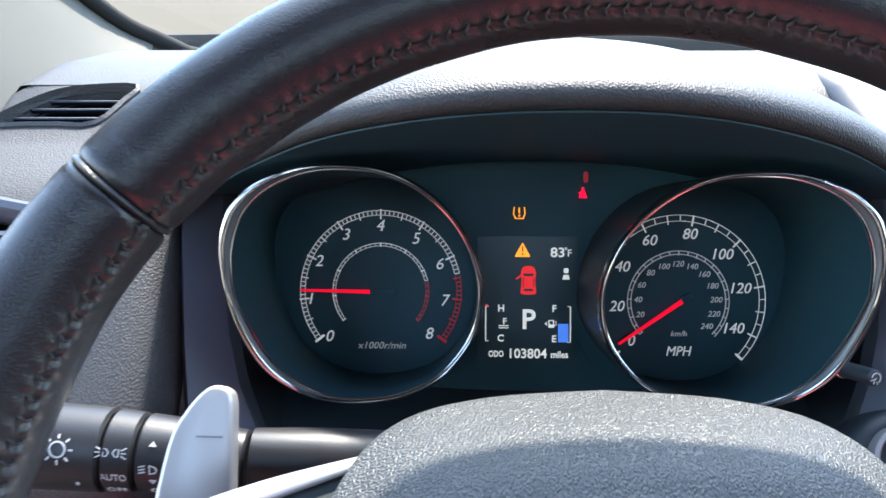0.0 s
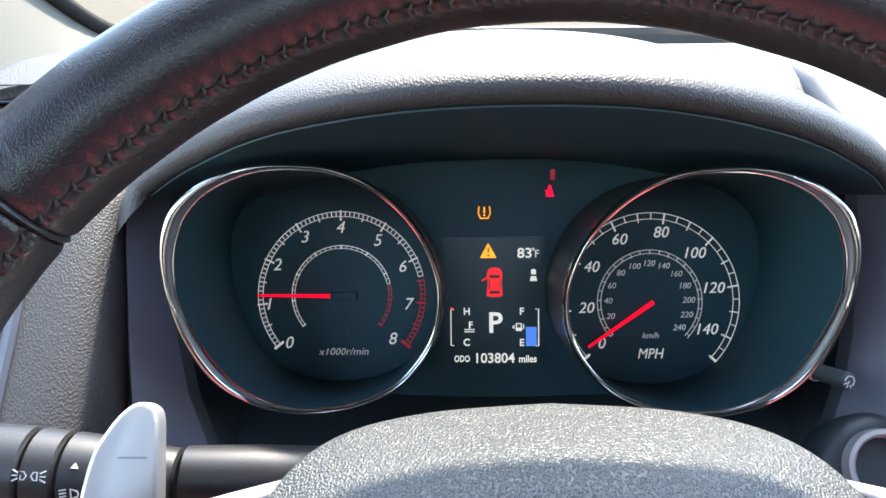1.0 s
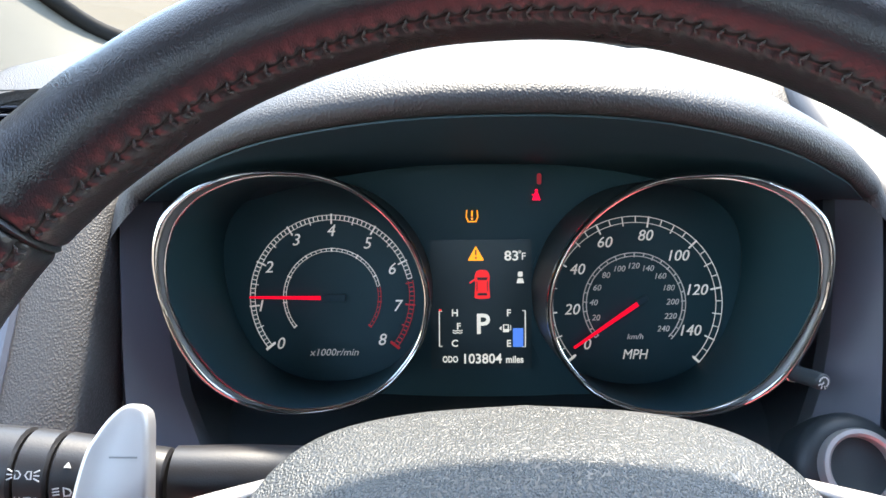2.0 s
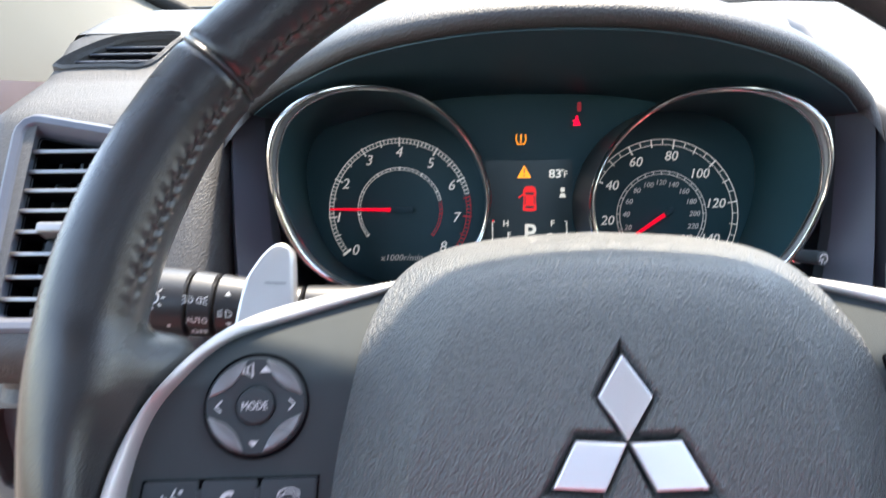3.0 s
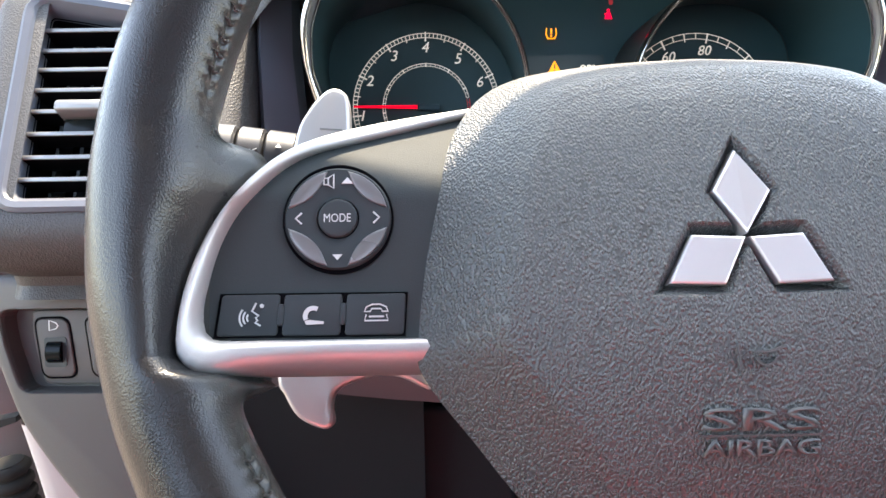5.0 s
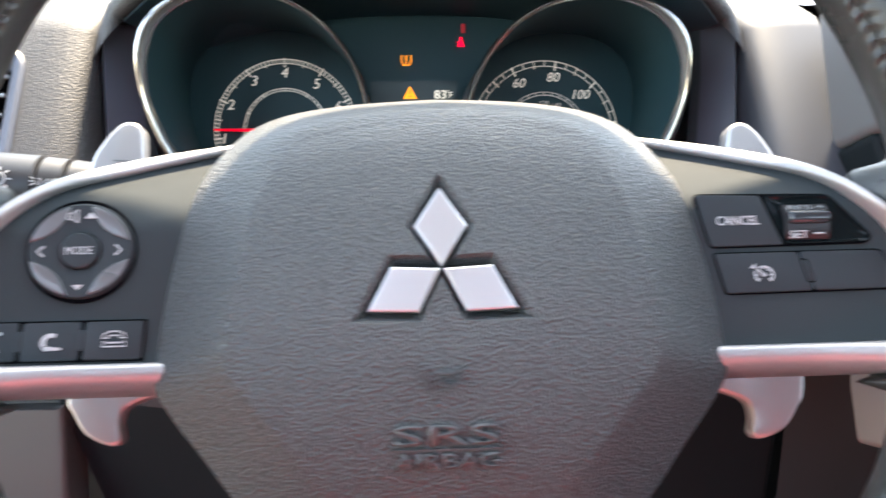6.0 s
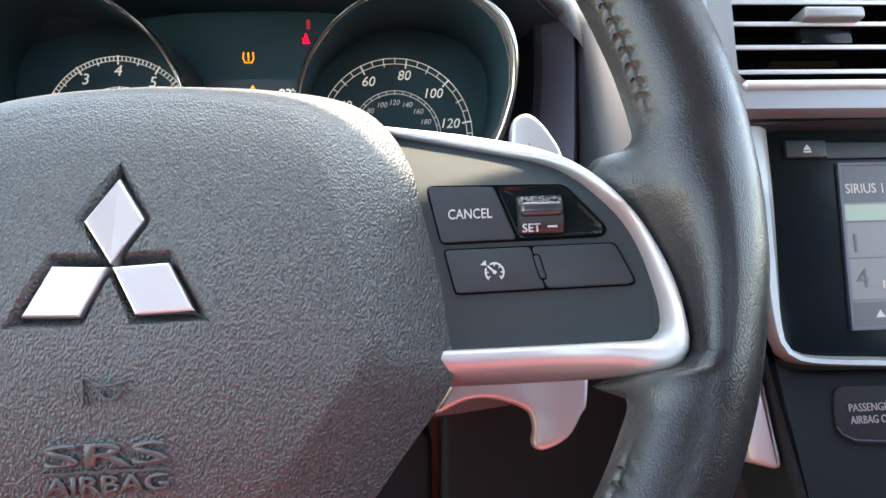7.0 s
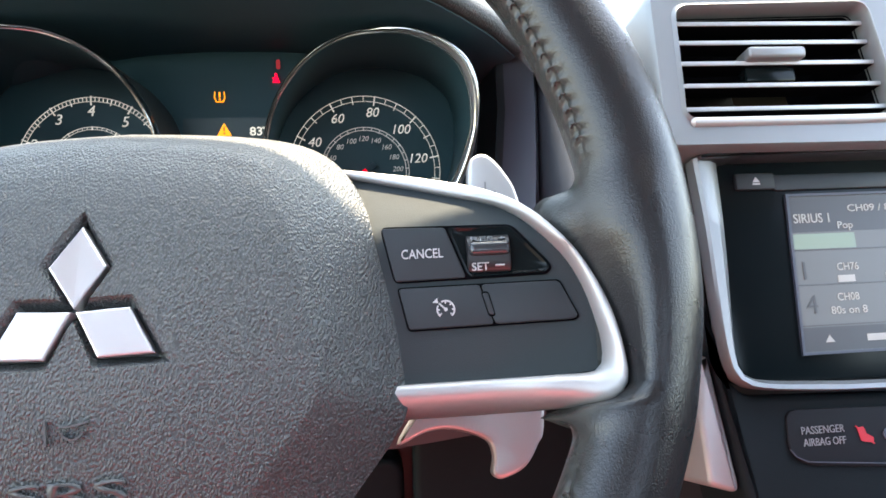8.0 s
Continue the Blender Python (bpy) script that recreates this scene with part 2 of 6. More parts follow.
def prism(outline, z0, z1, bevel=0.0, seg=3, bm=None):
    """A flat plate with that outline, from z0 to z1, its upper edge rounded."""
    own = bmesh.new()
    lo = [own.verts.new((p[0], p[1], z0)) for p in outline]
    hi = [own.verts.new((p[0], p[1], z1)) for p in outline]
    own.faces.new(lo)
    top = own.faces.new(hi)
    for i in range(len(lo)):
        j = (i + 1) % len(lo)
        own.faces.new((lo[i], lo[j], hi[j], hi[i]))
    bmesh.ops.recalc_face_normals(own, faces=own.faces)
    if bevel:
        bmesh.ops.bevel(own, geom=list(top.edges), offset=bevel, segments=seg, profile=0.5, affect="EDGES")
    return join(bm, own)


def join(bm, own):
    if bm is None:
        return own
    me = bpy.data.meshes.new("tmp")
    own.to_mesh(me)
    own.free()
    bm.from_mesh(me)
    bpy.data.meshes.remove(me)
    return bm


def rounded(x0, y0, x1, y1, r, n=5):
    """A rectangle with round corners."""
    out = []
    for cx, cy, a0 in ((x1 - r, y1 - r, 0), (x0 + r, y1 - r, 90), (x0 + r, y0 + r, 180), (x1 - r, y0 + r, 270)):
        for i in range(n + 1):
            a = radians(a0 + 90 * i / n)
            out.append((cx + r * math.cos(a), cy + r * math.sin(a)))
    return out


def soften(pts, r, n=4):
    """A polygon with its corners rounded by about r."""
    p = [Vector((q[0], q[1])) for q in pts]
    out = []
    for i, b in enumerate(p):
        a, c = p[i - 1], p[(i + 1) % len(p)]
        ra, rc = min(r, (a - b).length * 0.45), min(r, (c - b).length * 0.45)
        s, e = b + (a - b).normalized() * ra, b + (c - b).normalized() * rc
        for k in range(n + 1):
            t = k / n
            out.append((1 - t) ** 2 * s + 2 * t * (1 - t) * b + t * t * e)
    return out


def box(x0, y0, z0, x1, y1, z1, bevel=0.0, seg=2, bm=None):
    own = bmesh.new()
    bmesh.ops.create_cube(own, size=1)
    for v in own.verts:
        v.co = Vector(((x0 + x1) / 2 + v.co.x * (x1 - x0), (y0 + y1) / 2 + v.co.y * (y1 - y0), (z0 + z1) / 2 + v.co.z * (z1 - z0)))
    if bevel:
        bmesh.ops.bevel(own, geom=list(own.edges), offset=bevel, segments=seg, profile=0.5, affect="EDGES")
    return join(bm, own)


def arc(cx, cy, r, a0, a1, n=24):
    return [(cx + r * math.cos(radians(a0 + (a1 - a0) * i / n)), cy + r * math.sin(radians(a0 + (a1 - a0) * i / n))) for i in range(n + 1)]


def stroke(bm, pts, w, z0, z1, closed=False):
    """A raised line of width w along a flat polyline."""
    p = [Vector((q[0], q[1])) for q in pts]
    m = len(p)
    sides = []
    for i in range(m):
        a = p[i - 1] if (i or closed) else p[i]
        c = p[(i + 1) % m] if (i < m - 1 or closed) else p[i]
        d = (c - a).normalized() if (c - a).length > 1e-9 else Vector((1, 0))
        nrm = Vector((-d.y, d.x)) * w / 2
        sides.append((p[i] + nrm, p[i] - nrm))
    rings = [[(a.x, a.y, z0), (a.x, a.y, z1), (b.x, b.y, z1), (b.x, b.y, z0)] for a, b in sides]
    return loft(rings, close_path=closed, caps=not closed, bm=bm)


def disc(cx, cy, r, z0, z1, bevel=0.0, n=40, bm=None):
    return prism([(cx + r * math.cos(2 * math.pi * i / n), cy + r * math.sin(2 * math.pi * i / n)) for i in range(n)], z0, z1, bevel, bm=bm)


def lettering(text, x, y, height, z0, z1, slant=0.0, align="C", width=None, turn=0.0, bold=0.0, bm=None):
    """Letters as raised mesh; height is that of a capital."""
    cu = bpy.data.curves.new("letters", "FONT")
    cu.body, cu.size, cu.shear, cu.offset = text, height / 0.70, slant, bold
    cu.resolution_u = 3
    ob = bpy.data.objects.new("letters", cu)
    scene.collection.objects.link(ob)
    bpy.context.view_layer.update()
    me = bpy.data.meshes.new_from_object(ob.evaluated_get(bpy.context.evaluated_depsgraph_get()))
    own = bmesh.new()
    own.from_mesh(me)
    bpy.data.objects.remove(ob)
    bpy.data.meshes.remove(me)
    bpy.data.curves.remove(cu)
    xs = [v.co.x for v in own.verts]
    x0, x1 = min(xs), max(xs)
    k = width / (x1 - x0) if width else 1.0
    off = {"C": (x0 + x1) / 2, "L": x0, "R": x1}[align]
    ca, sa = math.cos(radians(turn)), math.sin(radians(turn))
    faces = list(own.faces)
    for v in own.verts:
        u, w = (v.co.x - off) * k, v.co.y - height / 2
        v.co = Vector((x + u * ca - w * sa, y + u * sa + w * ca, z0))
    ext = bmesh.ops.extrude_face_region(own, geom=faces)
    for g in ext["geom"]:
        if isinstance(g, bmesh.types.BMVert):
            g.co.z = z1
    return join(bm, own)


def tube(pts, radii, n=16, bm=None, caps=True):
    """A round bar along a line of points."""
    p = [Vector(q) for q in pts]
    rings = []
    side = None
    for i, c in enumerate(p):
        d = (p[min(i + 1, len(p) - 1)] - p[max(i - 1, 0)]).normalized()
        ref = side if side else (Vector((0, 0, 1)) if abs(d.z) < 0.9 else Vector((1, 0, 0)))
        u = (ref - d * ref.dot(d)).normalized()
        side = u
        w = d.cross(u)
        r = radii[i] if isinstance(radii, (list, tuple)) else radii
        rings.append([c + u * r * math.cos(2 * math.pi * k / n) + w * r * math.sin(2 * math.pi * k / n) for k in range(n)])
    return loft(rings, caps=caps, bm=bm)


def carve(ob, cutter_bm):
    """Cut a recess with the shape of cutter_bm into ob."""
    me = bpy.data.meshes.new("cutter")
    bmesh.ops.recalc_face_normals(cutter_bm, faces=cutter_bm.faces)
    cutter_bm.to_mesh(me)
    cutter_bm.free()
    cut = bpy.data.objects.new("cutter", me)
    scene.collection.objects.link(cut)
    cut.matrix_world = ob.matrix_world
    cut.parent = ob.parent
    mod = ob.modifiers.new("cut", "BOOLEAN")
    mod.operation, mod.object, mod.solver = "DIFFERENCE", cut, "EXACT"
    bpy.context.view_layer.update()
    fresh = bpy.data.meshes.new_from_object(ob.evaluated_get(bpy.context.evaluated_depsgraph_get()))
    ob.modifiers.clear()
    ob.data = fresh
    bpy.data.objects.remove(cut)
    bpy.data.meshes.remove(me)


def mm(pts):
    return [tuple(c / 1000 for c in p) for p in pts]


# ---- outside ----
def outside():
    bm = bmesh.new()
    bmesh.ops.create_grid(bm, x_segments=8, y_segments=8, size=400)
    tagged(part("ground", bm, M_GROUND, smooth=False), "pale sandy gravel ground in full sun", "ground", kind="structure")
    rings = []
    for i in range(25):
        y = 6.0 + 1.6 * i
        rings.append([(x, y, -0.1 + 0.33 * (y - 6.0) + 0.06 * noise.noise(Vector((x * 0.2, y * 0.5, 0)))) for x in range(-60, 61, 4)])
    tagged(part("bank", loft(rings, close_ring=False), M_BANK), "tan dry sandy bank beyond the windscreen", "bank", kind="structure")


outside()


# ---- car shell ----
def shell():
    # bonnet ahead of the glass
    rings = []
    for y, z, half in ((1.06, 1.12, 0.70), (1.10, 1.258, 0.71), (1.15, 1.281, 0.72), (1.6, 1.23, 0.74), (2.0, 1.10, 0.72), (2.15, 0.96, 0.68)):
        rings.append([(half * u, y + 0.05 * (1 - u * u), z - 0.07 * u ** 4) for u in [i / 12 - 1 for i in range(25)]])
    bonnet = loft(rings, close_ring=False)
    tagged(part("bonnet", bonnet, M_PAINT), "white painted bonnet ahead of the windscreen", "car bonnet", kind="structure")
    # windscreen
    g = loft([[(0.60 * u, 0.98 + 0.06 * (1 - u * u), 1.225 + 0.015 * (1 - u * u)) for u in (-1, -.75, -.5, -.25, 0, .25, .5, .75, 1)],
              [(0.56 * u, -0.02 + 0.06 * (1 - u * u), 1.70 + 0.03 * (1 - u * u)) for u in (-1, -.75, -.5, -.25, 0, .25, .5, .75, 1)]], close_ring=False)
    for f in g.faces:
        f.normal_update()
    w = tagged(part("windscreen", g, M_GLASS), "clear raked windscreen above the dashboard", "window", kind="structure")
    w.visible_shadow = False
    if w.data.polygons[0].normal.y > 0:
        w.data.flip_normals()
    bm = loft([[(0.62 * u, 1.00 + 0.06 * (1 - u * u) + dy, 1.212 + 0.012 * (1 - u * u) + dz) for u in [i / 8 - 1 for i in range(17)]] for dy, dz in ((0.02, 0), (0.02, 0.036), (0.005, 0.041), (-0.012, 0.038), (-0.02, 0.022), (-0.025, -0.004))], close_ring=False)
    tagged(part("windscreen_seal", bm, M_RUBBER), "black rubber seal along the windscreen base", "seal", kind="structure")
    # roof lining
    bm = box(-0.64, -1.3, 1.700, 0.90, -0.04, 1.735, 0.01)
    tagged(part("ceiling", bm, M_HEAD), "pale cloth headliner of the car roof", "ceiling", kind="structure")
    # floor, and an unseen rear wall whose height sets the light from behind
    tagged(part("floor", box(-0.66, -1.9, 0.30, 0.86, 1.0, 0.36, 0.01), M_CARPET), "black carpeted car floor", "floor", kind="structure")
    tagged(part("wall_rear", box(-0.66, -1.30, 0.30, 0.90, -1.25, 1.28, 0.01), M_CARPET), "unseen dark rear wall, its height set for light from behind", "wall", kind="structure")
    for x0, x1 in ((-0.66, -0.50), (0.74, 0.90)):
        tagged(part("rear_pillar", box(x0, -1.30, 1.28, x1, -1.25, 1.70, 0.01), M_HEAD), "pale pillar trim beside the rear window", "pillar", kind="structure")
    tagged(part("bulkhead", box(-0.62, 0.80, 0.30, 0.86, 0.84, 1.17, 0.01), M_CARPET), "black carpeted bulkhead ahead of the footwell", "wall", kind="structure")
    # left pillar trim, wide and pale, from dash corner up to the roof
    edge = spline([(-0.375, 0.95, 1.240), (-0.425, 0.90, 1.275), (-0.50, 0.68, 1.40), (-0.55, 0.34, 1.57), (-0.57, -0.04, 1.70)], 6)
    out = spline([(-0.345, 0.66, 0.95), (-0.46, 0.60, 1.14), (-0.60, 0.48, 1.36), (-0.64, 0.20, 1.55), (-0.64, -0.12, 1.70)], 6)
    rings = []
    for a, b in zip(edge, out):
        rings.append([a + Vector((0, 0.03, 0.0)), a, a.lerp(b, 0.25) + Vector((0.012, -0.012, 0)), a.lerp(b, 0.6) + Vector((0.016, -0.014, 0)), b, b + Vector((-0.02, 0.03, 0))])
    tagged(part("windscreen_pillar", loft(rings, close_ring=False), M_PILLAR), "pale grey windscreen pillar trim", "pillar", kind="structure")
    tagged(part("pillar_seal", tube([p + Vector((0.004, 0.006, 0.004)) for p in [Vector((-0.320, 1.010, 1.219)), Vector((-0.350, 0.980, 1.226))] + edge], 0.011, 10), M_RUBBER), "black rubber seal beside the pillar trim", "seal", kind="structure")
    # right pillar
    redge = [Vector((-p.x + 0.24, p.y, p.z)) for p in edge]
    rout = [Vector((-p.x + 0.24, p.y, p.z)) for p in out]
    rings = [[a, a.lerp(b, 0.5) + Vector((-0.015, -0.012, 0)), b] for a, b in zip(redge, rout)]
    tagged(part("windscreen_pillar", loft(rings, close_ring=False), M_PILLAR), "pale grey windscreen pillar trim", "pillar", kind="structure")
    # unseen dark walls added to cut side light, then the right door inside
    for x0, x1, name, top in ((0.84, 0.90, "wall_right", 1.70), (-0.70, -0.64, "wall_left", 1.22)):
        tagged(part(name, box(x0, -1.3, 0.36, x1, -0.42, top, 0.01), M_CARPET), "unseen dark wall added to cut the side light", "wall", kind="structure")
    tagged(part("door_trim", box(0.84, -0.42, 0.36, 0.90, 0.80, 1.05, 0.02), M_PLASTIC), "dark door trim of the far front door", "door", kind="structure")


def jamb():
    # open driver's door side: jamb, sill, wiring boot, check strap
    bm = loft([spline([(-0.345, 0.66, z), (-0.352, 0.54, z), (-0.366, 0.47, z), (-0.41, 0.45, z), (-0.50, 0.47, z)], 4) for z in (0.36, 0.60, 0.80, 0.95, 1.06, 1.14)], close_ring=False)
    tagged(part("door_jamb", bm, M_JAMB), "dull mauve painted door jamb of the open door", "door jamb", kind="structure")
    bm = loft([spline([(-0.298 - s, 0.405, z), (-0.316 - s - w, 0.400, z), (-0.324 - s - w, 0.420, z), (-0.325 - s - w, 0.50, z)], 4) for z, s, w in ((0.60, -0.085, 0.030), (0.70, -0.055, 0.024), (0.78, -0.027, 0.014), (0.815, -0.014, 0.007), (0.845, -0.002, 0.001))], close_ring=False)
    tagged(part("door_sill_trim", bm, M_SILLSHADED), "white painted strip along the door opening", "trim", kind="structure")
    boot = thing("wiring_boot", pose(-0.356, 0.440, 0.798), "ribbed black rubber wiring boot at the door hinge", "rubber boot")
    part("sleeve", tube([(0.022 * i / 30, 0, -0.17 * i / 30) for i in range(31)], 0.0125, 18), M_RUBBER, boot)
    for i in range(16):
        x, z = 0.0013 * i + 0.001, -0.0104 * i - 0.005
        part("rib", tube([(x + d * 0.13, 0, z - d) for d in (-0.0042, -0.0034, -0.0015, 0.0015, 0.0034, 0.0042)], [0.0125, 0.0145, 0.0158, 0.0158, 0.0145, 0.0125], 18), M_RUBBER, boot)
    strap = loft([[(x, y, z + d) for y, d in ((0.425, -t), (0.425, t), (0.436, t), (0.436, -t))] for x, z, t in ((-0.45, 0.829, 0.0036), (-0.39, 0.831, 0.0036), (-0.350, 0.834, 0.0030), (-0.335, 0.838, 0.0020))], caps=True)
    tagged(part("check_strap", strap, M_RUBBER), "black steel check strap of the open door", "door strap")
    bm = loft([[(-0.50, 0.56, z), (-0.62, 0.60, z), (-0.86, 0.72, z), (-1.05, 0.84, z)] for z in (0.35, 0.7, 1.0, 1.12)], close_ring=False)
    bm2 = loft([[(-0.51, 0.62, z), (-0.62, 0.66, z), (-0.86, 0.78, z), (-1.04, 0.90, z)] for z in (1.12, 1.0, 0.7, 0.35)], close_ring=False)
    door = thing("front_door", pose(0, 0, 0), "open front car door with dark grey trim", "car door")
    part("trim", bm, M_PLASTIC, door)
    part("outer_skin", bm2, M_PAINT, door, "white painted outer skin")
    part("belt_line", loft([[(-0.50, 0.555, 1.12), (-0.50, 0.63, 1.13), (-1.05, 0.91, 1.13), (-1.05, 0.835, 1.12)], [(-0.50, 0.56, 1.10), (-0.50, 0.62, 1.10), (-1.05, 0.90, 1.10), (-1.05, 0.84, 1.10)]], caps=True), M_RUBBER, door)


def seat():
    # unseen seat; its red parts only throw a red bounce onto the wheel
    s = thing("bucket_seat", pose(0.045, -0.30, 0.36), "unseen driver's seat, red to throw the bounce of red clothing", "car seat")
    bm = loft([[(x * w, y, z) for x, z in ((-0.26, 0.02), (-0.27, h - 0.02), (-0.2, h + 0.03), (-0.1, h), (0, h - 0.01), (0.1, h), (0.2, h + 0.03), (0.27, h - 0.02), (0.26, 0.02))] for y, w, h in ((0.32, 0.93, 0.20), (0.28, 1, 0.25), (0, 1, 0.24), (-0.26, 0.98, 0.22))], caps=True)
    for v in bm.verts:
        v.co.z += 0.06
    part("cushion", bm, M_REDBOUNCE, s)
    part("seat_base", box(-0.22, -0.24, 0.0, 0.22, 0.24, 0.10, 0.01), M_BLACK, s)
    across = ((-0.27, -0.05), (-0.26, 0.05), (-0.19, 0.085), (-0.1, 0.045), (0, 0.035), (0.1, 0.045), (0.19, 0.085), (0.26, 0.05), (0.27, -0.05))
    for name, mat, label, rows in (("backrest", M_SEATBACK, "charcoal cloth upper backrest", ((0.445, -0.28, 1), (0.65, -0.33, 0.97), (0.86, -0.39, 0.8))), ("lower_backrest", M_REDBOUNCE, "", ((0.16, -0.22, 0.96), (0.3, -0.25, 0.99), (0.44, -0.279, 1)))):
        part(name, loft([[(x * w, y + d, z) for x, d in across] for z, y, w in rows], caps=True), mat, s, label)
    part("headrest", box(-0.13, -0.46, 0.90, 0.13, -0.36, 1.10, 0.04, 4), M_SEATBACK, s)


shell()
jamb()
seat()


# ---- dashboard ----
ARCH = spline(mm([(-123, 368, 1113), (-113, 360, 1119), (-95, 348, 1128), (-62, 325, 1140), (-29, 312.5, 1147), (8, 305, 1151.3), (50, 303, 1152.6), (90.5, 305, 1151), (128, 312, 1145.7), (167, 326, 1136), (199.5, 345, 1123), (215, 360, 1115), (223.5, 370, 1110.5)]), 6)


def dash_rows(x):
    """Points of the dash's face from the windscreen down, for one place across."""
    rows = [(1.00, 1.225), (0.80, 1.215), (0.62, 1.203), (0.535, 1.188), (0.480, 1.170), (0.445, 1.145), (0.432, 1.1365), (0.424, 1.1335), (0.396, 1.123), (0.376, 1.115), (0.3675, 1.108),
            (0.3050, 1.0080), (0.2990, 0.9985), (0.2975, 0.9890), (0.3030, 0.9790), (0.3150, 0.9700), (0.3360, 0.9640), (0.3440, 0.9600), (0.3460, 0.9540), (0.3420, 0.9470)]
    return rows


def dash():
    d = thing("dashboard", pose(0, 0, 0), "dark grey grained dashboard with leather-look covering", "dashboard")
    cols = [-0.322, -0.3005, -0.290, -0.2835, -0.279, -0.274, -0.268, -0.2585, -0.250, -0.200, -0.181, -0.172, -0.164, -0.156, -0.149, -0.1435, -0.1405, -0.1395]
    back = [0.22, 0.06, 0.028, 0.012, 0.005, 0.0015, 0, 0, 0, 0, 0, 0, 0, 0.001, 0.003, 0.008, 0.016, 0.05]

    def sheet(xs, shifts, skip, mirror=None):
        bm = bmesh.new()
        grid = []
        for x, s in zip(xs, shifts):
            xx = x if mirror is None else mirror - x
            grid.append([bm.verts.new((xx, y + s if y < 0.6 else max(y, min(0.9, y + s)), z - 0.12 * s)) for y, z in dash_rows(x)])
        for i in range(len(xs) - 1):
            for j in range(len(grid[0]) - 1):
                if not skip(i, j):
                    bm.faces.new((grid[i][j], grid[i + 1][j], grid[i + 1][j + 1], grid[i][j + 1]))
        return bm
    # left face with the opening for the side vent
    part("left_face", sheet(cols, back, lambda i, j: (i in (8, 9) and j == 10) or (4 <= i <= 8 and j == 4)), M_DASH, d)
    # right face between instruments and centre stack, and on to the far side
    xs = [0.2375, 0.2385, 0.2415, 0.247, 0.254, 0.262, 0.270, 0.286, 0.42, 0.5, 0.9]
    part("right_face", sheet(xs, [0.05, 0.016, 0.008, 0.003, 0.001, 0, 0, 0, 0.02, 0.02, 0.02], lambda i, j: i == 7 and j >= 6), M_SLATE, d)
    # broad top behind the hood
    bm = loft([[(x, y, z) for x in [-0.145 + 0.0205 * i for i in range(21)]] for y, z in ((1.00, 1.224), (0.80, 1.214), (0.62, 1.202), (0.535, 1.187), (0.50, 1.169), (0.475, 1.146), (0.46, 1.115))], close_ring=False)
    part("top", bm, M_DASH, d)
    # hood over the instruments: leather cover, rolled under at its front edge
    prof = mm([(0.4, 0.2), (-2.5, 0.6), (-5, 1.9), (-6.6, 4.0), (-7.0, 6.6), (-5.8, 9.4), (-2.6, 12.2), (3, 15.2), (12, 18.8), (26, 22.8), (47, 27.8), (78, 33.6), (120, 40), (178, 46.5), (250, 52), (400, 58)])
    rings = []
    for back, h in prof:
        ring = []
        for k, p in enumerate(ARCH):
            u = 2 * k / (len(ARCH) - 1) - 1
            slope = 0.62 * u * abs(u) ** 1.6
            ring.append(Vector((p.x + slope * h, p.y + back * (1 - 0.25 * abs(u) ** 6), p.z + h * (1 - 0.45 * abs(u) ** 5))))
        deep = min(1.0, h / 0.03)
        first, last = [ring[0] + Vector((-x, 0.01 * deep, -z)) * deep for x, z in ((0.024, 0.06), (0.013, 0.022), (0.005, 0.005))], [ring[-1] + Vector((x, 0.01 * deep, -z)) * deep for x, z in ((0.005, 0.005), (0.013, 0.022), (0.024, 0.06))]
        rings.append(first + ring + last)
    part("hood", loft(rings, close_ring=False), M_DASH, d, "grained hood over the instruments")
    # plain inner lip of the hood, with a thin proud edge
    prof = mm([(0.4, 0.2), (-0.9, -0.1), (-1.0, -0.9), (0.2, -1.2), (4, -1.9), (14, -4.4), (40, -11.2), (80, -20), (148, -29)])
    rings = []
    for back, h in prof:
        ring = []
        for k, p in enumerate(ARCH):
            u = 2 * k / (len(ARCH) - 1) - 1
            y = min(p.y + back, 0.4545 + 0.00001 * back)
            ring.append((p.x + 0.25 * u * abs(u) ** 2 * h, y, p.z + h * (1 - 0.55 * abs(u) ** 5)))
        rings.append(ring)
    part("hood_lip", loft(rings, close_ring=False), M_LIP, d, "smooth black inner lip of the hood")
    # side cheeks of the instrument bay
    for side, xo, xi in ((-1, -0.1395, -0.1215), (1, 0.2375, 0.2195)):
        rings = []
        for z, f, drop in ((1.112, 0.372, 0.0), (1.08, 0.366, 0.0), (1.04, 0.357, 0.004), (1.015, 0.350, 0.010), (0.990, 0.340, 0.022), (0.965, 0.330, 0.045), (0.945, 0.325, 0.07)):
            rings.append([(xo - side * drop * 0.3, f + 0.035, z), (xo - side * drop * 0.3, f + 0.006, z), (xo - side * (0.003 + drop * 0.4), f, z), (xi - side * drop, f + 0.016, z), (xi - side * (drop + 0.004), f + 0.020, z), (xi - side * (drop + 0.007), 0.47, z)])
        part("bay_cheek", loft([r[:4] for r in rings], close_ring=False), M_TRIMGREY, d)
        part("bay_wall", loft([r[3:] for r in rings], close_ring=False), M_BLACK, d)
    # floor of the bay, down to the column
    rings = []
    for y, z in ((0.47, 0.990), (0.40, 0.985), (0.36, 0.972), (0.335, 0.955), (0.328, 0.93), (0.335, 0.88)):
        rings.append([(x, y, z + 0.012 * (abs(x - 0.049) / 0.16) ** 2) for x in [-0.135 + 0.368 * i / 16 for i in range(17)]])
    part("bay_floor", loft(rings, close_ring=False), M_BLACK, d)
    # lower dash, left
    xs = [-0.322, -0.312, -0.3045, -0.2950, -0.190, -0.140, -0.05]
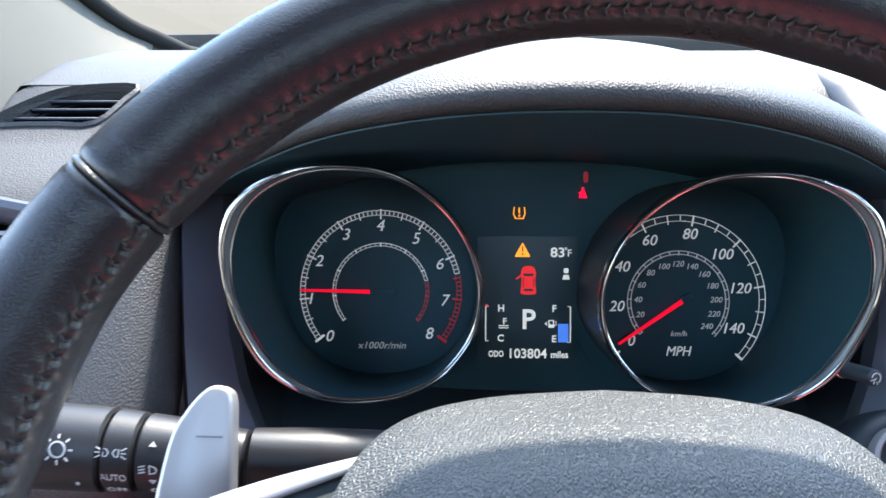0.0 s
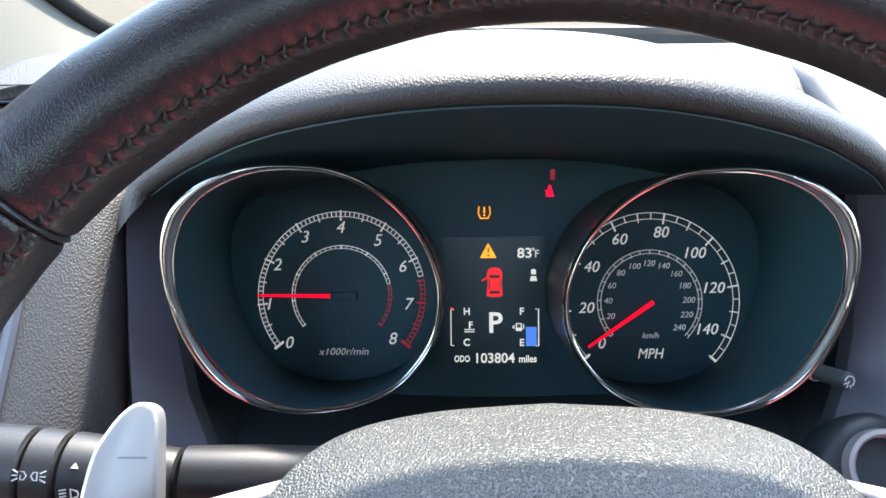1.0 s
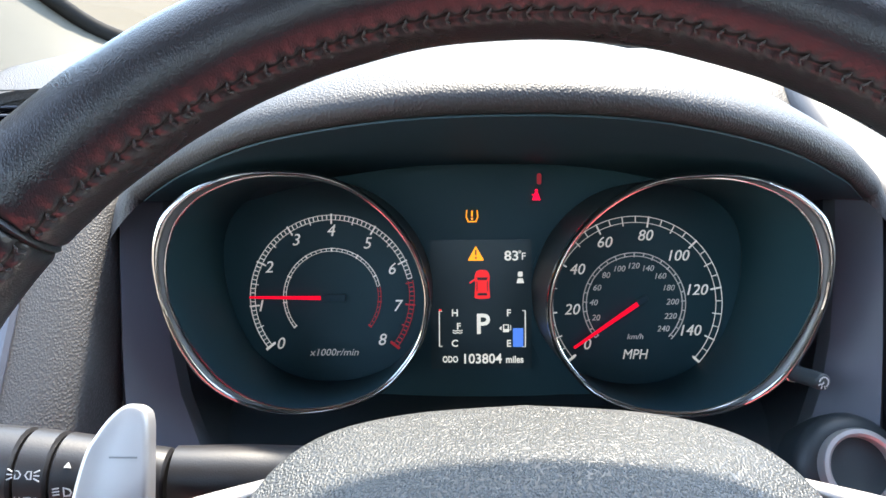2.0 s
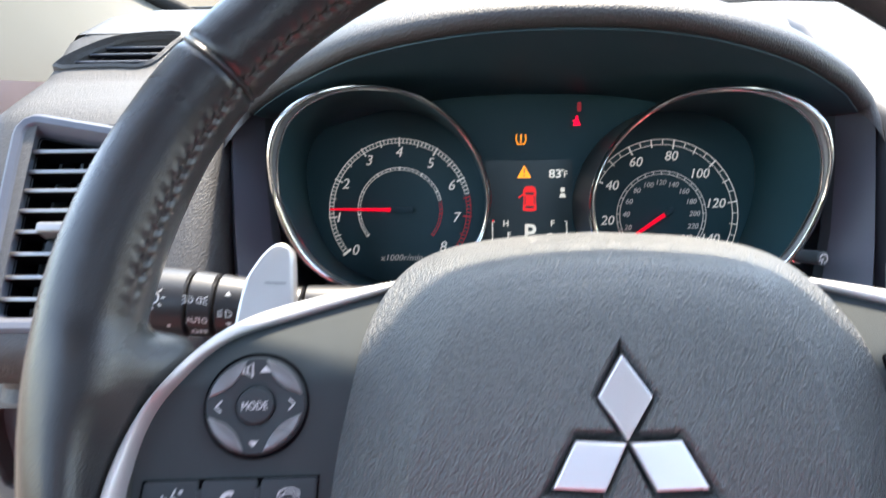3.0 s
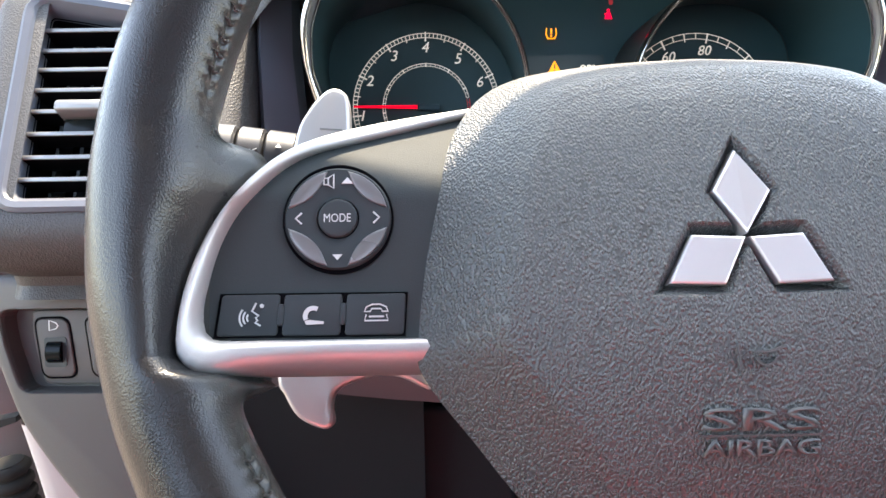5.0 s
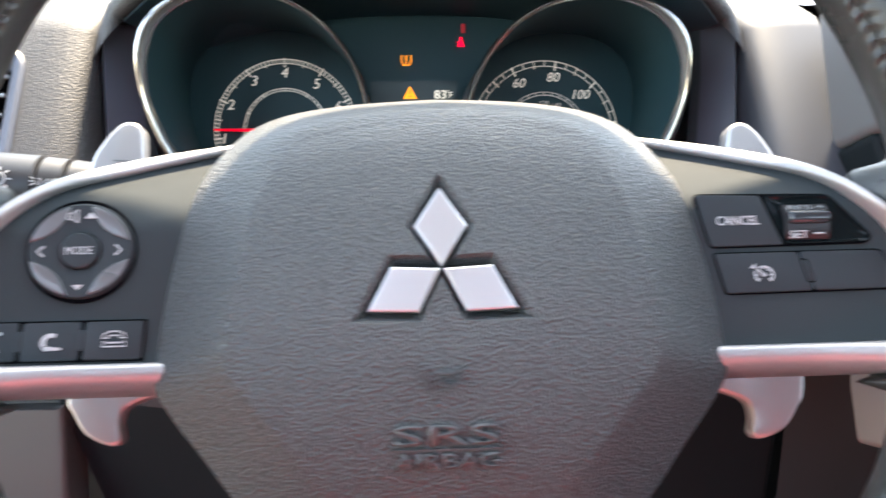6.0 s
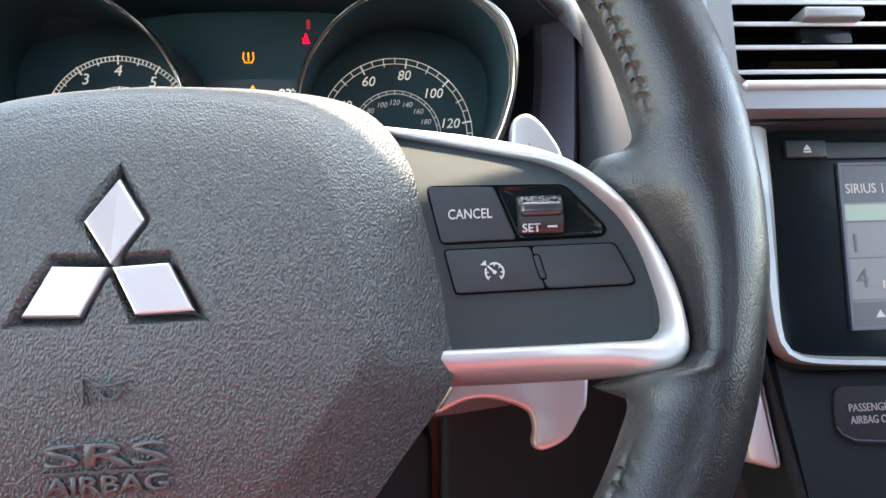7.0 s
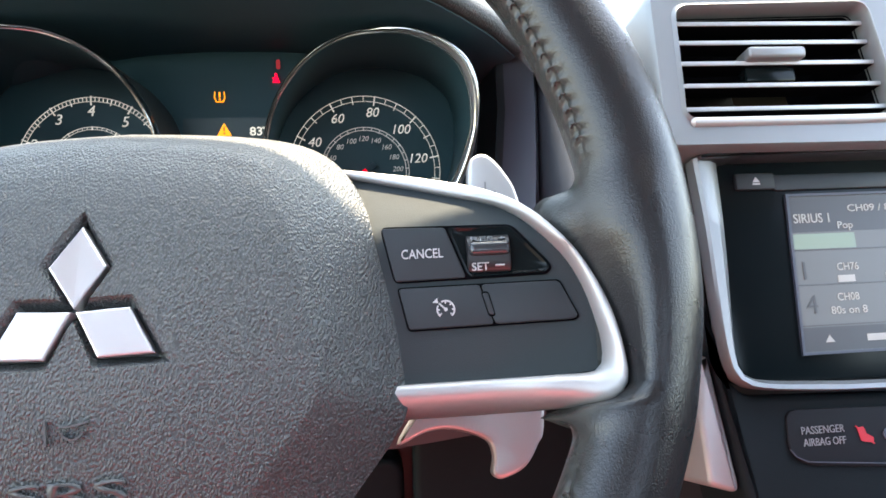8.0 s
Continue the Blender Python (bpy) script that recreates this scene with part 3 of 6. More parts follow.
    zs = [(0.949, 0.349), (0.9400, 0.346), (0.8895, 0.356), (0.84, 0.362), (0.78, 0.372), (0.70, 0.395), (0.62, 0.43), (0.52, 0.46)]
    grid = []
    for x in xs:
        col = []
        for z, y in zs:
            slant = max(0.0, 0.94 - z) * 0.42
            k = max(0.0, (-0.2950 - x) / 0.027)
            col.append(Vector((x + (slant if x < -0.20 else slant * (-0.05 - x) / 0.25), y + 0.05 * k * k, z)))
        grid.append(col)
    part("lower_panel", loft(grid[4:], close_ring=False), M_KNEE, d, "black lower panel beside the column")
    # moulded panel with a deep pocket for the switches
    m = pose(-0.2425, 0.3545, 0.9150, 80, 0, 0)
    bm = prism(soften(mm([(-68.5, 42), (-66, 22), (-56, -10.5), (-45, -43), (-29, -68.5), (-11, -93), (20, -130), (70, -150), (70, 42)]), 0.012), -0.03, 0.0, 0.004)
    hole = soften(mm([(-54, 22.3), (-51.5, 3), (-42.5, -27), (70.5, -28.5), (70.5, 22.3)]), 0.007)
    mid = Vector((0.0, -0.002))
    cut = loft([[(*(mid + (p - mid) * k), z) for p in hole] for k, z in ((0.965, -0.0140), (0.985, -0.0030), (1.0, -0.0008), (1.025, 0.0004), (1.03, 0.01))], caps=True)
    for b in (bm, cut):
        b.transform(m)
    carve(part("lower_panel", bm, M_PLASTIC, d), cut)
    # knee panels below the column
    for x0, x1, z0, z1, y in ((-0.115, 0.010, 0.60, 0.862, 0.372), (0.016, 0.150, 0.58, 0.855, 0.378), (0.156, 0.285, 0.60, 0.90, 0.368)):
        m = prism(rounded(x0, z0, x1, z1, 0.012), -0.02, 0, 0.005)
        for v in m.verts:
            v.co = Vector((v.co.x, y - v.co.z + (0.9 - v.co.y) * 0.12, v.co.y))
        part("knee_panel", m, M_KNEE, d)
    part("under_panel", loft([[(x, y, z) for x in (-0.12, 0.29)] for y, z in ((0.40, 0.96), (0.41, 0.80), (0.46, 0.62), (0.50, 0.45))], close_ring=False), M_BLACK, d)
    part("under_panel", loft([[(x, y, z) for x in (0.285, 0.88)] for y, z in ((0.36, 1.0), (0.37, 0.80), (0.46, 0.62), (0.50, 0.45))], close_ring=False), M_BLACK, d)


dash()


def vent_box(name, m, outline, slats, knob, x0, x1, label, depth=0.05, frame_w=0.009, mat=M_TRIMGREY, slat_mat=M_DUCT, lean=0.0, verticals=0, edge_mat=M_TRIMGREY, reach=1.0, edge_t=0.0023):
    """An air vent: sunk frame, dark duct, slats and a slider on one of them."""
    v = thing(name, m, label, "air vent")
    o = [Vector((p[0], p[1])) for p in outline]
    c = sum(o, Vector((0, 0))) / len(o)

    def grown(d):
        out = []
        for i, b in enumerate(o):
            a, e = o[i - 1], o[(i + 1) % len(o)]
            t = (e - a).normalized()
            out.append(b + Vector((t.y, -t.x)) * d)
        return out
    sign = 1 if sum(a.x * b.y - b.x * a.y for a, b in zip(o, o[1:] + o[:1])) > 0 else -1
    rings = [[(p.x, p.y, z) for p in grown(sign * d)] for d, z in ((frame_w + 0.002, -0.006), (frame_w + 0.001, 0.0015), (frame_w - 0.001, 0.003), (frame_w * 0.5, 0.0022), (0.0012, -0.002), (0, -0.005), (-0.0005, -0.010))]
    part("frame", loft(rings), mat, v)
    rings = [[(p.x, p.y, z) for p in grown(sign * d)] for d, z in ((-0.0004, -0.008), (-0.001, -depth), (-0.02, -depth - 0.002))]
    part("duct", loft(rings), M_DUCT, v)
    for y, a, b in slats:
        bm = bmesh.new()
        rings = []
        for x in (a, b):
            rings.append([(x, y + 0.0011, -0.0045), (x, y + 0.0003, -0.0035), (x, y - 0.0009, -0.0038), (x, y - 0.0013, -0.004 - 0.012 * reach), (x, y + 0.0003, -0.004 - 0.013 * reach), (x, y + 0.0010, -0.007 + 0.002 * (1 - reach))])
        slat = part("slat", loft(rings, caps=True, bm=bm), slat_mat, v)
        part("slat_edge", box(a, y + 0.00015 - edge_t / 2, -0.0040, b, y + 0.00015 + edge_t / 2, -0.0026, edge_t * 0.2), edge_mat, slat, "pale slat edge")
    for i in range(verticals):
        x = x0 + (x1 - x0) * (i + 0.5) / verticals
        part("vane", box(x - 0.0008, outline_min(o) + 0.006, -0.034, x + 0.0008, outline_max(o) - 0.006, -0.020), M_BLACK, v)
    if knob:
        kx, ky, kw = knob
        part("slider", box(kx - kw / 2, ky - 0.0030, -0.012, kx + kw / 2, ky + 0.0032, 0.0035, 0.0018, 3), M_SURROUND, v, "bright slider")
        part("slider_grip", box(kx - kw / 2 + 0.002, ky - 0.012, -0.016, kx + kw / 2 - 0.002, ky - 0.0032, -0.006, 0.001), M_GLOSS, v)
    return v


def outline_min(o):
    return min(p.y for p in o)


def outline_max(o):
    return max(p.y for p in o)


def vents():
    # side vent: top edge falls to the right
    o = soften(mm([(-1, -52), (66, -52), (66, 40), (48, 50), (-3, 60)]), 0.004)
    ys = [47, 34, 22, 9.5, -3.3, -16.5, -30, -42.5]
    vent_box("side_air_vent", pose(*V_AT, 90 - V_LEAN, 0, 0), o, [(y / 1000, -0.0015, 0.0655 if y < 40 else 0.058) for y in ys], (0.030, -0.0028, 0.034), 0, 0.065, "dark slatted side air vent in a grey frame", verticals=5, edge_mat=M_SURROUND)
    # slim demister vent on top
    m = pose(-0.235, 0.4625, 1.1575, 90 - 54, 0, 0)
    o = spline([(-0.040, -0.0195), (-0.026, -0.0005), (-0.010, 0.0120), (0.012, 0.0165), (0.034, 0.0165), (0.030, 0.004), (0.020, -0.0190), (0.0, -0.0195), (-0.020, -0.0198)], 3, True)
    slats = [(0.0075, -0.017, 0.031), (-0.0010, -0.026, 0.028), (-0.0100, -0.033, 0.024)]
    v = vent_box("demister_vent", m, o, slats, None, -0.02, 0.03, "slim curved demister vent on the dash top", depth=0.03, frame_w=0.0026, mat=M_DASH, verticals=4, reach=0.1, slat_mat=M_DUCT, edge_t=0.0010)
    ring_in = [Vector((p[0], p[1])) for p in o]
    ring_out = []
    for p in ring_in:
        d = p - Vector((-0.003, -0.001))
        k = min((0.0430 if d.x < 0 else 0.0405) / max(1e-6, abs(d.x)), 0.0235 / max(1e-6, abs(d.y)))
        ring_out.append(Vector((-0.003, -0.001)) + d * k)
    bm = loft([[(p.x, p.y, -0.0008) for p in ring_out], [(a.x + (b.x - a.x) * 0.88, a.y + (b.y - a.y) * 0.88, 0.0004) for a, b in zip(ring_out, ring_in)], [(p.x, p.y, -0.003) for p in ring_in]])
    for q in bm.verts:
        bend = max(0.0, -0.033 - q.co.x)
        q.co.z -= 0.27 * bend
        q.co.y += 0.36 * bend
    part("vent_plate", bm, M_DASH, v)
    # centre vent
    o = soften(mm([(-58.8, 77.5), (53, 77.5), (44, 137), (-57.8, 135)]), 0.005)
    ys = [129.3, 118.7, 107.3, 95.2, 82.6]
    vent_box("centre_air_vent", pose(*S_AT, 90 - S_LEAN, 0, 0) @ pose(0, 0, 0.025), o, [(y / 1000, -0.0580, 0.0445 + (137 - y) * 0.00014) for y in ys], (-0.008, 0.1108, 0.031), -0.055, 0.05, "dark slatted centre air vent with bright slat edges", frame_w=0.003, mat=M_SURROUND, edge_mat=M_SILVER)


vents()


# ---- steering wheel ----
HALF_OUT = mm([(70, 31.5), (100, 27.6), (123.5, 22.3), (138, 14.6), (150, 2.8), (158, -10.6), (163.3, -25), (165.3, -39.5), (163.6, -46), (157, -49.8), (140, -50.3), (91, -50.3), (87, -50.3)])
HALF_IN = mm([(71, 29.2), (107, 21.4), (130, 15.4), (145.2, 2.7), (153.2, -10.4), (157.4, -25), (158.0, -33.5), (156.6, -38.0), (152.5, -39.7), (140, -39.9), (91, -39.9), (87, -39.9)])
HUB = mm([(0, 43.5), (30, 42), (52, 38), (66.5, 29.5), (78, 13.5), (84, -9), (88, -32), (89, -46), (84.5, -55.5), (73, -70), (62, -84), (48, -98), (26, -106), (0, -108)])
RIM_R, RIM_T = 0.1701, 0.0167
PZ = -0.0115
# how far the silver trim's edge lies inside the rim's crest, by the height on the wheel, both in millimetres
TRIM_GAP = [(-60, 24), (-56, 18), (-52, 12.5), (-48.5, 10), (-45, 7.8), (-39.5, 7), (-32, 8.6), (-25, 11.2), (-10.6, 17), (2.8, 25), (14.6, 35), (30, 40)]
def between(table, x):
    for (x0, y0), (x1, y1) in zip(table, table[1:]):
        if x <= x1:
            return y0 + (y1 - y0) * max(0.0, x - x0) / (x1 - x0)
    return table[-1][1]


def trim_level(v):
    """Height at which the silver trim's outer edge lies."""
    return max(1.0, 12 - 1.05 * (between(TRIM_GAP, v * 1000) - 6.5)) / 1000


def eased(x):
    x = min(1.0, max(0.0, x))
    return x * x * (3 - 2 * x)


def bend_back(p):
    """Bend the upper part of a spoke back, away from the driver."""
    back = 0.025 * min(1.0, max(0.0, (p.y - 0.004) / 0.0285)) ** 1.3
    side = 0.069 if p.x > 0 else -0.069
    far = (0.237 + back) / 0.237
    return Vector((side + (p.x - side) * far, -0.052 + (p.y + 0.052) * far, p.z - back))


def lean_point(p):
    """Lean a spoke's face, so that its outer end stands nearer to the driver."""
    up = 0.18 * (abs(p.x) - 0.115)
    side = 0.069 if p.x > 0 else -0.069
    far = (0.237 - up) / 0.237
    return Vector((side + (p.x - side) * far, -0.052 + (p.y + 0.052) * far, p.z + up))


def trim_point(a, b, t, z, ro, ri):
    """A point of the silver trim between its outer line a and its inner line b."""
    p = a.lerp(b, t)
    low, along = max(0.0, min(1.0, (-0.038 - p.y) / 0.012)), max(0.0, min(1.0, (0.166 - p.x) / 0.022))
    low *= along * along * (3 - 2 * along)
    up = (ro + (ri - ro) * t) * (z > -0.016 or t < 1)
    far = (0.237 - up) / 0.237
    return Vector((0.069 + (p.x - 0.069) * far, -0.052 + (p.y + 0.052) * far, z + up - 0.011 * low * low * (1 - t)))


def rim_form(a):
    """Thickness of the rim, its radius, and its depth to the driver and away, by the turn round the wheel."""
    slim = eased((math.sin(a) - 0.25) / 0.4)
    return RIM_T - 0.0015 * slim, RIM_R + 0.0015 * slim, 1.06 - 0.11 * slim, 1.20 + 0.15 * slim


def rim_point(a, f, grow=0.0):
    """Place on the rim: a round the wheel, f round the tube (0 outward, 90 to the driver, 180 inward)."""
    r, mid, near, away = rim_form(a)
    d = mid + (r + grow) * math.cos(f) * 0.98
    return Vector((d * math.cos(a), d * math.sin(a), (r + grow) * (near if math.sin(f) > 0 else away) * math.sin(f)))


def soft_max(a, b, k):
    h = np.maximum(0.0, k - np.abs(a - b))
    return np.maximum(a, b) + h * h / (4 * k)


def trim_border():
    """Outer edge of the silver trim as it stands on the wheel: heights, distances from the centre, rises."""
    line = resample(spline(HALF_OUT, 6), 60)
    pts = [lean_point(bend_back(trim_point(p, p, 0, -0.0105, r, r))) for p, r in zip(line, trim_rises(line))]
    pts = [p for p in pts if p.y > -0.046 and p.x > 0.1]
    pts.sort(key=lambda p: p.y)
    vs, ds, zs = [p.y for p in pts], [math.hypot(p.x, p.y) for p in pts], [p.z for p in pts]
    for v, inward, fall in ((-0.0485, 0.003, 0.0010), (-0.052, 0.014, 0.005), (-0.056, 0.026, 0.010), (-0.062, 0.038, 0.016)):
        vs.insert(0, v)
        ds.insert(0, ds[-len(pts)] - inward)
        zs.insert(0, zs[-len(pts)] - fall)
    return np.array(vs), np.array(ds), np.array(zs)


SPOKE_TOP, SPOKE_LOW = 0.0195, -0.0545


def leather_skin(degs, turns, grow):
    """The leather round the rim and over the spokes, one skin: the tube and two thick webs melted together."""
    a = np.radians(np.array(degs))[:, None]
    f = np.radians(np.array(turns))[None, :]
    form = np.array([rim_form(x) for x in a[:, 0]])
    r, mid, near, away = [form[:, k][:, None] for k in range(4)]
    cd, cz = np.cos(f) * 0.98, np.where(np.sin(f) > 0, near, away) * np.sin(f)
    bv, bd, bz = trim_border()

    def outside_by(t):
        d, z = mid + t * cd, t * cz
        u, v = mid - d, d * np.sin(a)
        tube_d = np.hypot((d - mid) / 0.98, z / np.where(z > 0, near, away)) - r
        gap, low = mid - np.interp(v, bv, bd), np.interp(v, bv, bz) - 0.0042
        x = np.clip(u / np.maximum(gap, 0.004), 0.0, 1.0)
        top = low + (0.0168 - low) * (1 - x ** 1.7) - 2.2 * np.maximum(0.0, u - gap)
        face = (z - top) * 0.82
        web = soft_max(soft_max(face, v - SPOKE_TOP - 0.13 * np.maximum(0.0, u - 0.018), 0.014), SPOKE_LOW - v, 0.012)
        web = soft_max(soft_max(web, -0.017 - z, 0.006), 0.003 - u, 0.004)
        lift = 0.0045 * (1 - x ** 1.7) + 40 * np.maximum(0.0, v + 0.005) ** 2 + 90 * np.maximum(0.0, -0.044 - v) ** 2
        cut = soft_max(tube_d, face - lift, 0.003)
        return -soft_max(-cut, -web, 0.007)

    lo, hi = np.zeros_like(a + f) + 0.002, np.zeros_like(a + f) + 0.062
    for _ in range(26):
        m = (lo + hi) / 2
        inside = outside_by(m) < 0
        lo, hi = np.where(inside, m, lo), np.where(inside, hi, m)
    t = lo + np.array(grow)
    d, z = mid + t * cd, t * cz
    return [[(x, y, h) for x, y, h in zip(*row)] for row in zip(d * np.cos(a), d * np.sin(a), z)]


def trim_rises(line):
    """How far a trim's outer edge stands forward of the spoke's plain face."""
    out = []
    for a in line:
        v = -0.052 + (a.y + 0.052) * 0.95
        lean = 0.18 * (a.x - 0.115)
        side = eased((a.x - 0.120) / 0.032)
        out.append(max(0.0, trim_level(v) - lean + 0.0098) * side)
    for _ in range(6):
        out = [(out[max(0, k - 1)] + 2 * r + out[min(len(out) - 1, k + 1)]) / 4 for k, r in enumerate(out)]
    return out


def well(a, b, c, d, z):
    """A flat dark sheet for the shade round keys, between four corners, fine enough to bend."""
    rows = []
    for j in range(9):
        p, q = Vector(a).lerp(Vector(d), j / 8), Vector(b).lerp(Vector(c), j / 8)
        rows.append([(p.lerp(q, i / 40).x, p.lerp(q, i / 40).y, z) for i in range(41)])
    return loft(rows, close_ring=False)


def wheel_pose():
    return pose(*W_AT, 90 - W_LEAN, 0, 0) @ pose(0, 0, 0, 0, W_YAW, 0)


def wheel():
    w = thing("steering_wheel", wheel_pose(), "black leather steering wheel with silver spoke trim", "steering wheel")
    # rim in an upper and a lower stretch, parted by seams
    step, mid = 1.9, 159
    turns = [0, 14, 28, 42, 56, 70, 84, 98, 110, 120, 128, 134, 140, 145, 149, 152, 154.5, 157, 159, 161, 163.5, 166, 168, 170, 172, 174, 176, 178, 180, 182, 184.5, 187, 190, 194, 199, 205, 213, 223, 234, 246, 264, 282, 300, 320, 340]

    def stitched(deg):
        return not (168.5 < deg < 207 or deg > 333 or deg < 11.5 or 245 < deg < 296)

    for name, a0, a1 in (("rim_upper", 40.15, 139.85), ("rim_lower", 140.65, 399.35)):
        grows, degs = [], [a0]
        while degs[-1] < a1 - 0.02:
            level = math.degrees(math.asin(math.sin(radians(degs[-1]))))
            degs.append(min(a1, degs[-1] + (0.16 if -30 < level < 16 else 0.3)))
        for deg in degs:
            a = radians(deg)
            edge = min(deg - a0, a1 - deg)
            g = -0.0010 * max(0.0, 1 - edge / 0.9) ** 2
            g += 0.0003 * noise.noise(Vector((a * 9, 0.3, 0))) * (edge > 3)
            sewn = sum(stitched((deg + d) % 360) for d in (-3, -2, -1, 0, 1, 2, 3)) / 7
            ring = []
            for f in turns:
                off_mid = f - mid
                dent = -0.0011 * sewn * math.exp(-(off_mid / 5.0) ** 2)
                slant = deg + 0.045 * abs(off_mid)
                wave = math.cos(2 * math.pi * slant / step + 0.7 * noise.noise(Vector((deg * 0.4, 2.0, 0))))
                amp = 0.00062 * (0.75 + 0.6 * noise.noise(Vector((deg * 0.7, 5.0, 0))))
                dent += sewn * amp * (wave + 0.3) * math.exp(-((abs(off_mid) - 6.0) / 6.5) ** 2)
                ring.append(g + dent)
            grows.append(ring)
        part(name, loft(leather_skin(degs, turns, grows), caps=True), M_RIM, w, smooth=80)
    for a in (140.25, 39.75):
        part("rim_seam", loft([[rim_point(radians(a + d), 2 * math.pi * k / 28, g) for k in range(28)] for d, g in ((-0.45, -0.0020), (-0.25, -0.0005), (0, 0.0000), (0.25, -0.0005), (0.45, -0.0020))]), M_RIM, w, "raised leather seam")
    # zigzag stitching sunk into the puckers along the inner side
    thread = bmesh.new()
    for i in range(int(360 / step)):
        a = (i + 0.5) * step
        if not stitched(a) or not stitched(a + 1):
            continue
        wob = 0.10 * math.sin(i * 2.3)
        for s in (1, -1):
            pts = [rim_point(radians(a + wob - 0.45 * t), radians(mid + s * 7.5 * t), -0.0008 + 0.0011 * math.sin(math.pi * (0.1 + 0.85 * t))) for t in (0, 0.33, 0.66, 1)]
            tube(pts, [0.0002, 0.0004, 0.00042, 0.0002], 6, thread)
    tagged(part("stitching", thread, M_THREAD, w, "grey zigzag stitching"), kind="stuff")
    # lower spokes, hidden mostly
    for side in (-1, 1):
        bm = prism([(side * x, y) for x, y in mm([(22, -92), (44, -90), (50, -156), (20, -158)])], -0.03, -0.012, 0.004)
        part("lower_spoke", bm, M_BLACK, w)
    # silver trims and control panels
    for side in (-1, 1):
        o, i_ = spline(HALF_OUT, 6), spline(HALF_IN, 6)
        n = 60
        o, i_ = resample(o, n), resample(i_, n)
        out_up = trim_rises(o)
        in_up = [0.55 * r for r in out_up]
        rings = []
        for a, b, ro, ri in zip(o, i_, out_up, in_up):
            ri = min(ri, ro)
            sec = [trim_point(a, b, t, z, ro, ri) for t, z in ((0, -0.022), (0, -0.0125), (0.06, -0.0100), (0.18, -0.0084), (0.4, -0.0076), (0.75, -0.0080), (0.95, -0.0092), (1.0, -0.0112), (1.0, -0.0135), (1.0, -0.0165))]
            sec = [(side * p.x, p.y, p.z) for p in sec]
            rings.append(sec)
        part("spoke_trim", curved(loft(rings, close_ring=False)), M_SILVER, w, "satin silver trim", smooth=75)
        # panel: rows across, from the trim's inner edge to the hub
        lo_y, rows = -0.0415, []
        for k in range(30):
            y = lo_y + (0.0288 - lo_y) * k / 29
            xs = [a.x + (b.x - a.x) * (y - a.y) / (b.y - a.y) for a, b in zip(i_, i_[1:]) if (a.y - y) * (b.y - y) <= 0 and abs(a.y - b.y) > 1e-6 and (a.x > 0.1455 or y > 0)]
            far = max(xs) if xs else 0.0712
            row = []
            for u in range(31):
                x = 0.066 + (far + 0.0005 + 0.0085 * min(1.0, max(0.0, (0.016 - y) / 0.02)) - 0.066) * u / 30
                row.append((side * x, y, PZ))
            rows.append(row)
        part("control_panel", curved(loft(rows, close_ring=False)), M_PANEL, w, "matt black control panel")
    hub(w)
    left_controls(w)
    right_controls(w)
    for ob in w.children_recursive:
        if ob.name.split(".")[0] in ("spoke_trim", "control_panel", "pad_well", "direction_pad", "pad_inlay", "mode_button", "print", "key_well", "bead_well", "key", "key_bead", "cancel_key", "roller_window", "roller", "roller_rib", "cruise_key", "blank_key"):
            lean_out(ob.data)
    # hub core behind the cover
    part("hub_core", disc(0, -0.02, 0.060, -0.075, -0.02), M_BLACK, w)


def curved(bm):
    for v in bm.verts:
        v.co = bend_back(v.co)
    return bm


def lean_out(me):
    for v in me.vertices:
        v.co = lean_point(v.co)


def dome(x, y):
    """Height of the airbag cover's swollen middle."""
    return 0.0085 - 3.1 * (y + 0.028) ** 2 - 1.4 * x * x


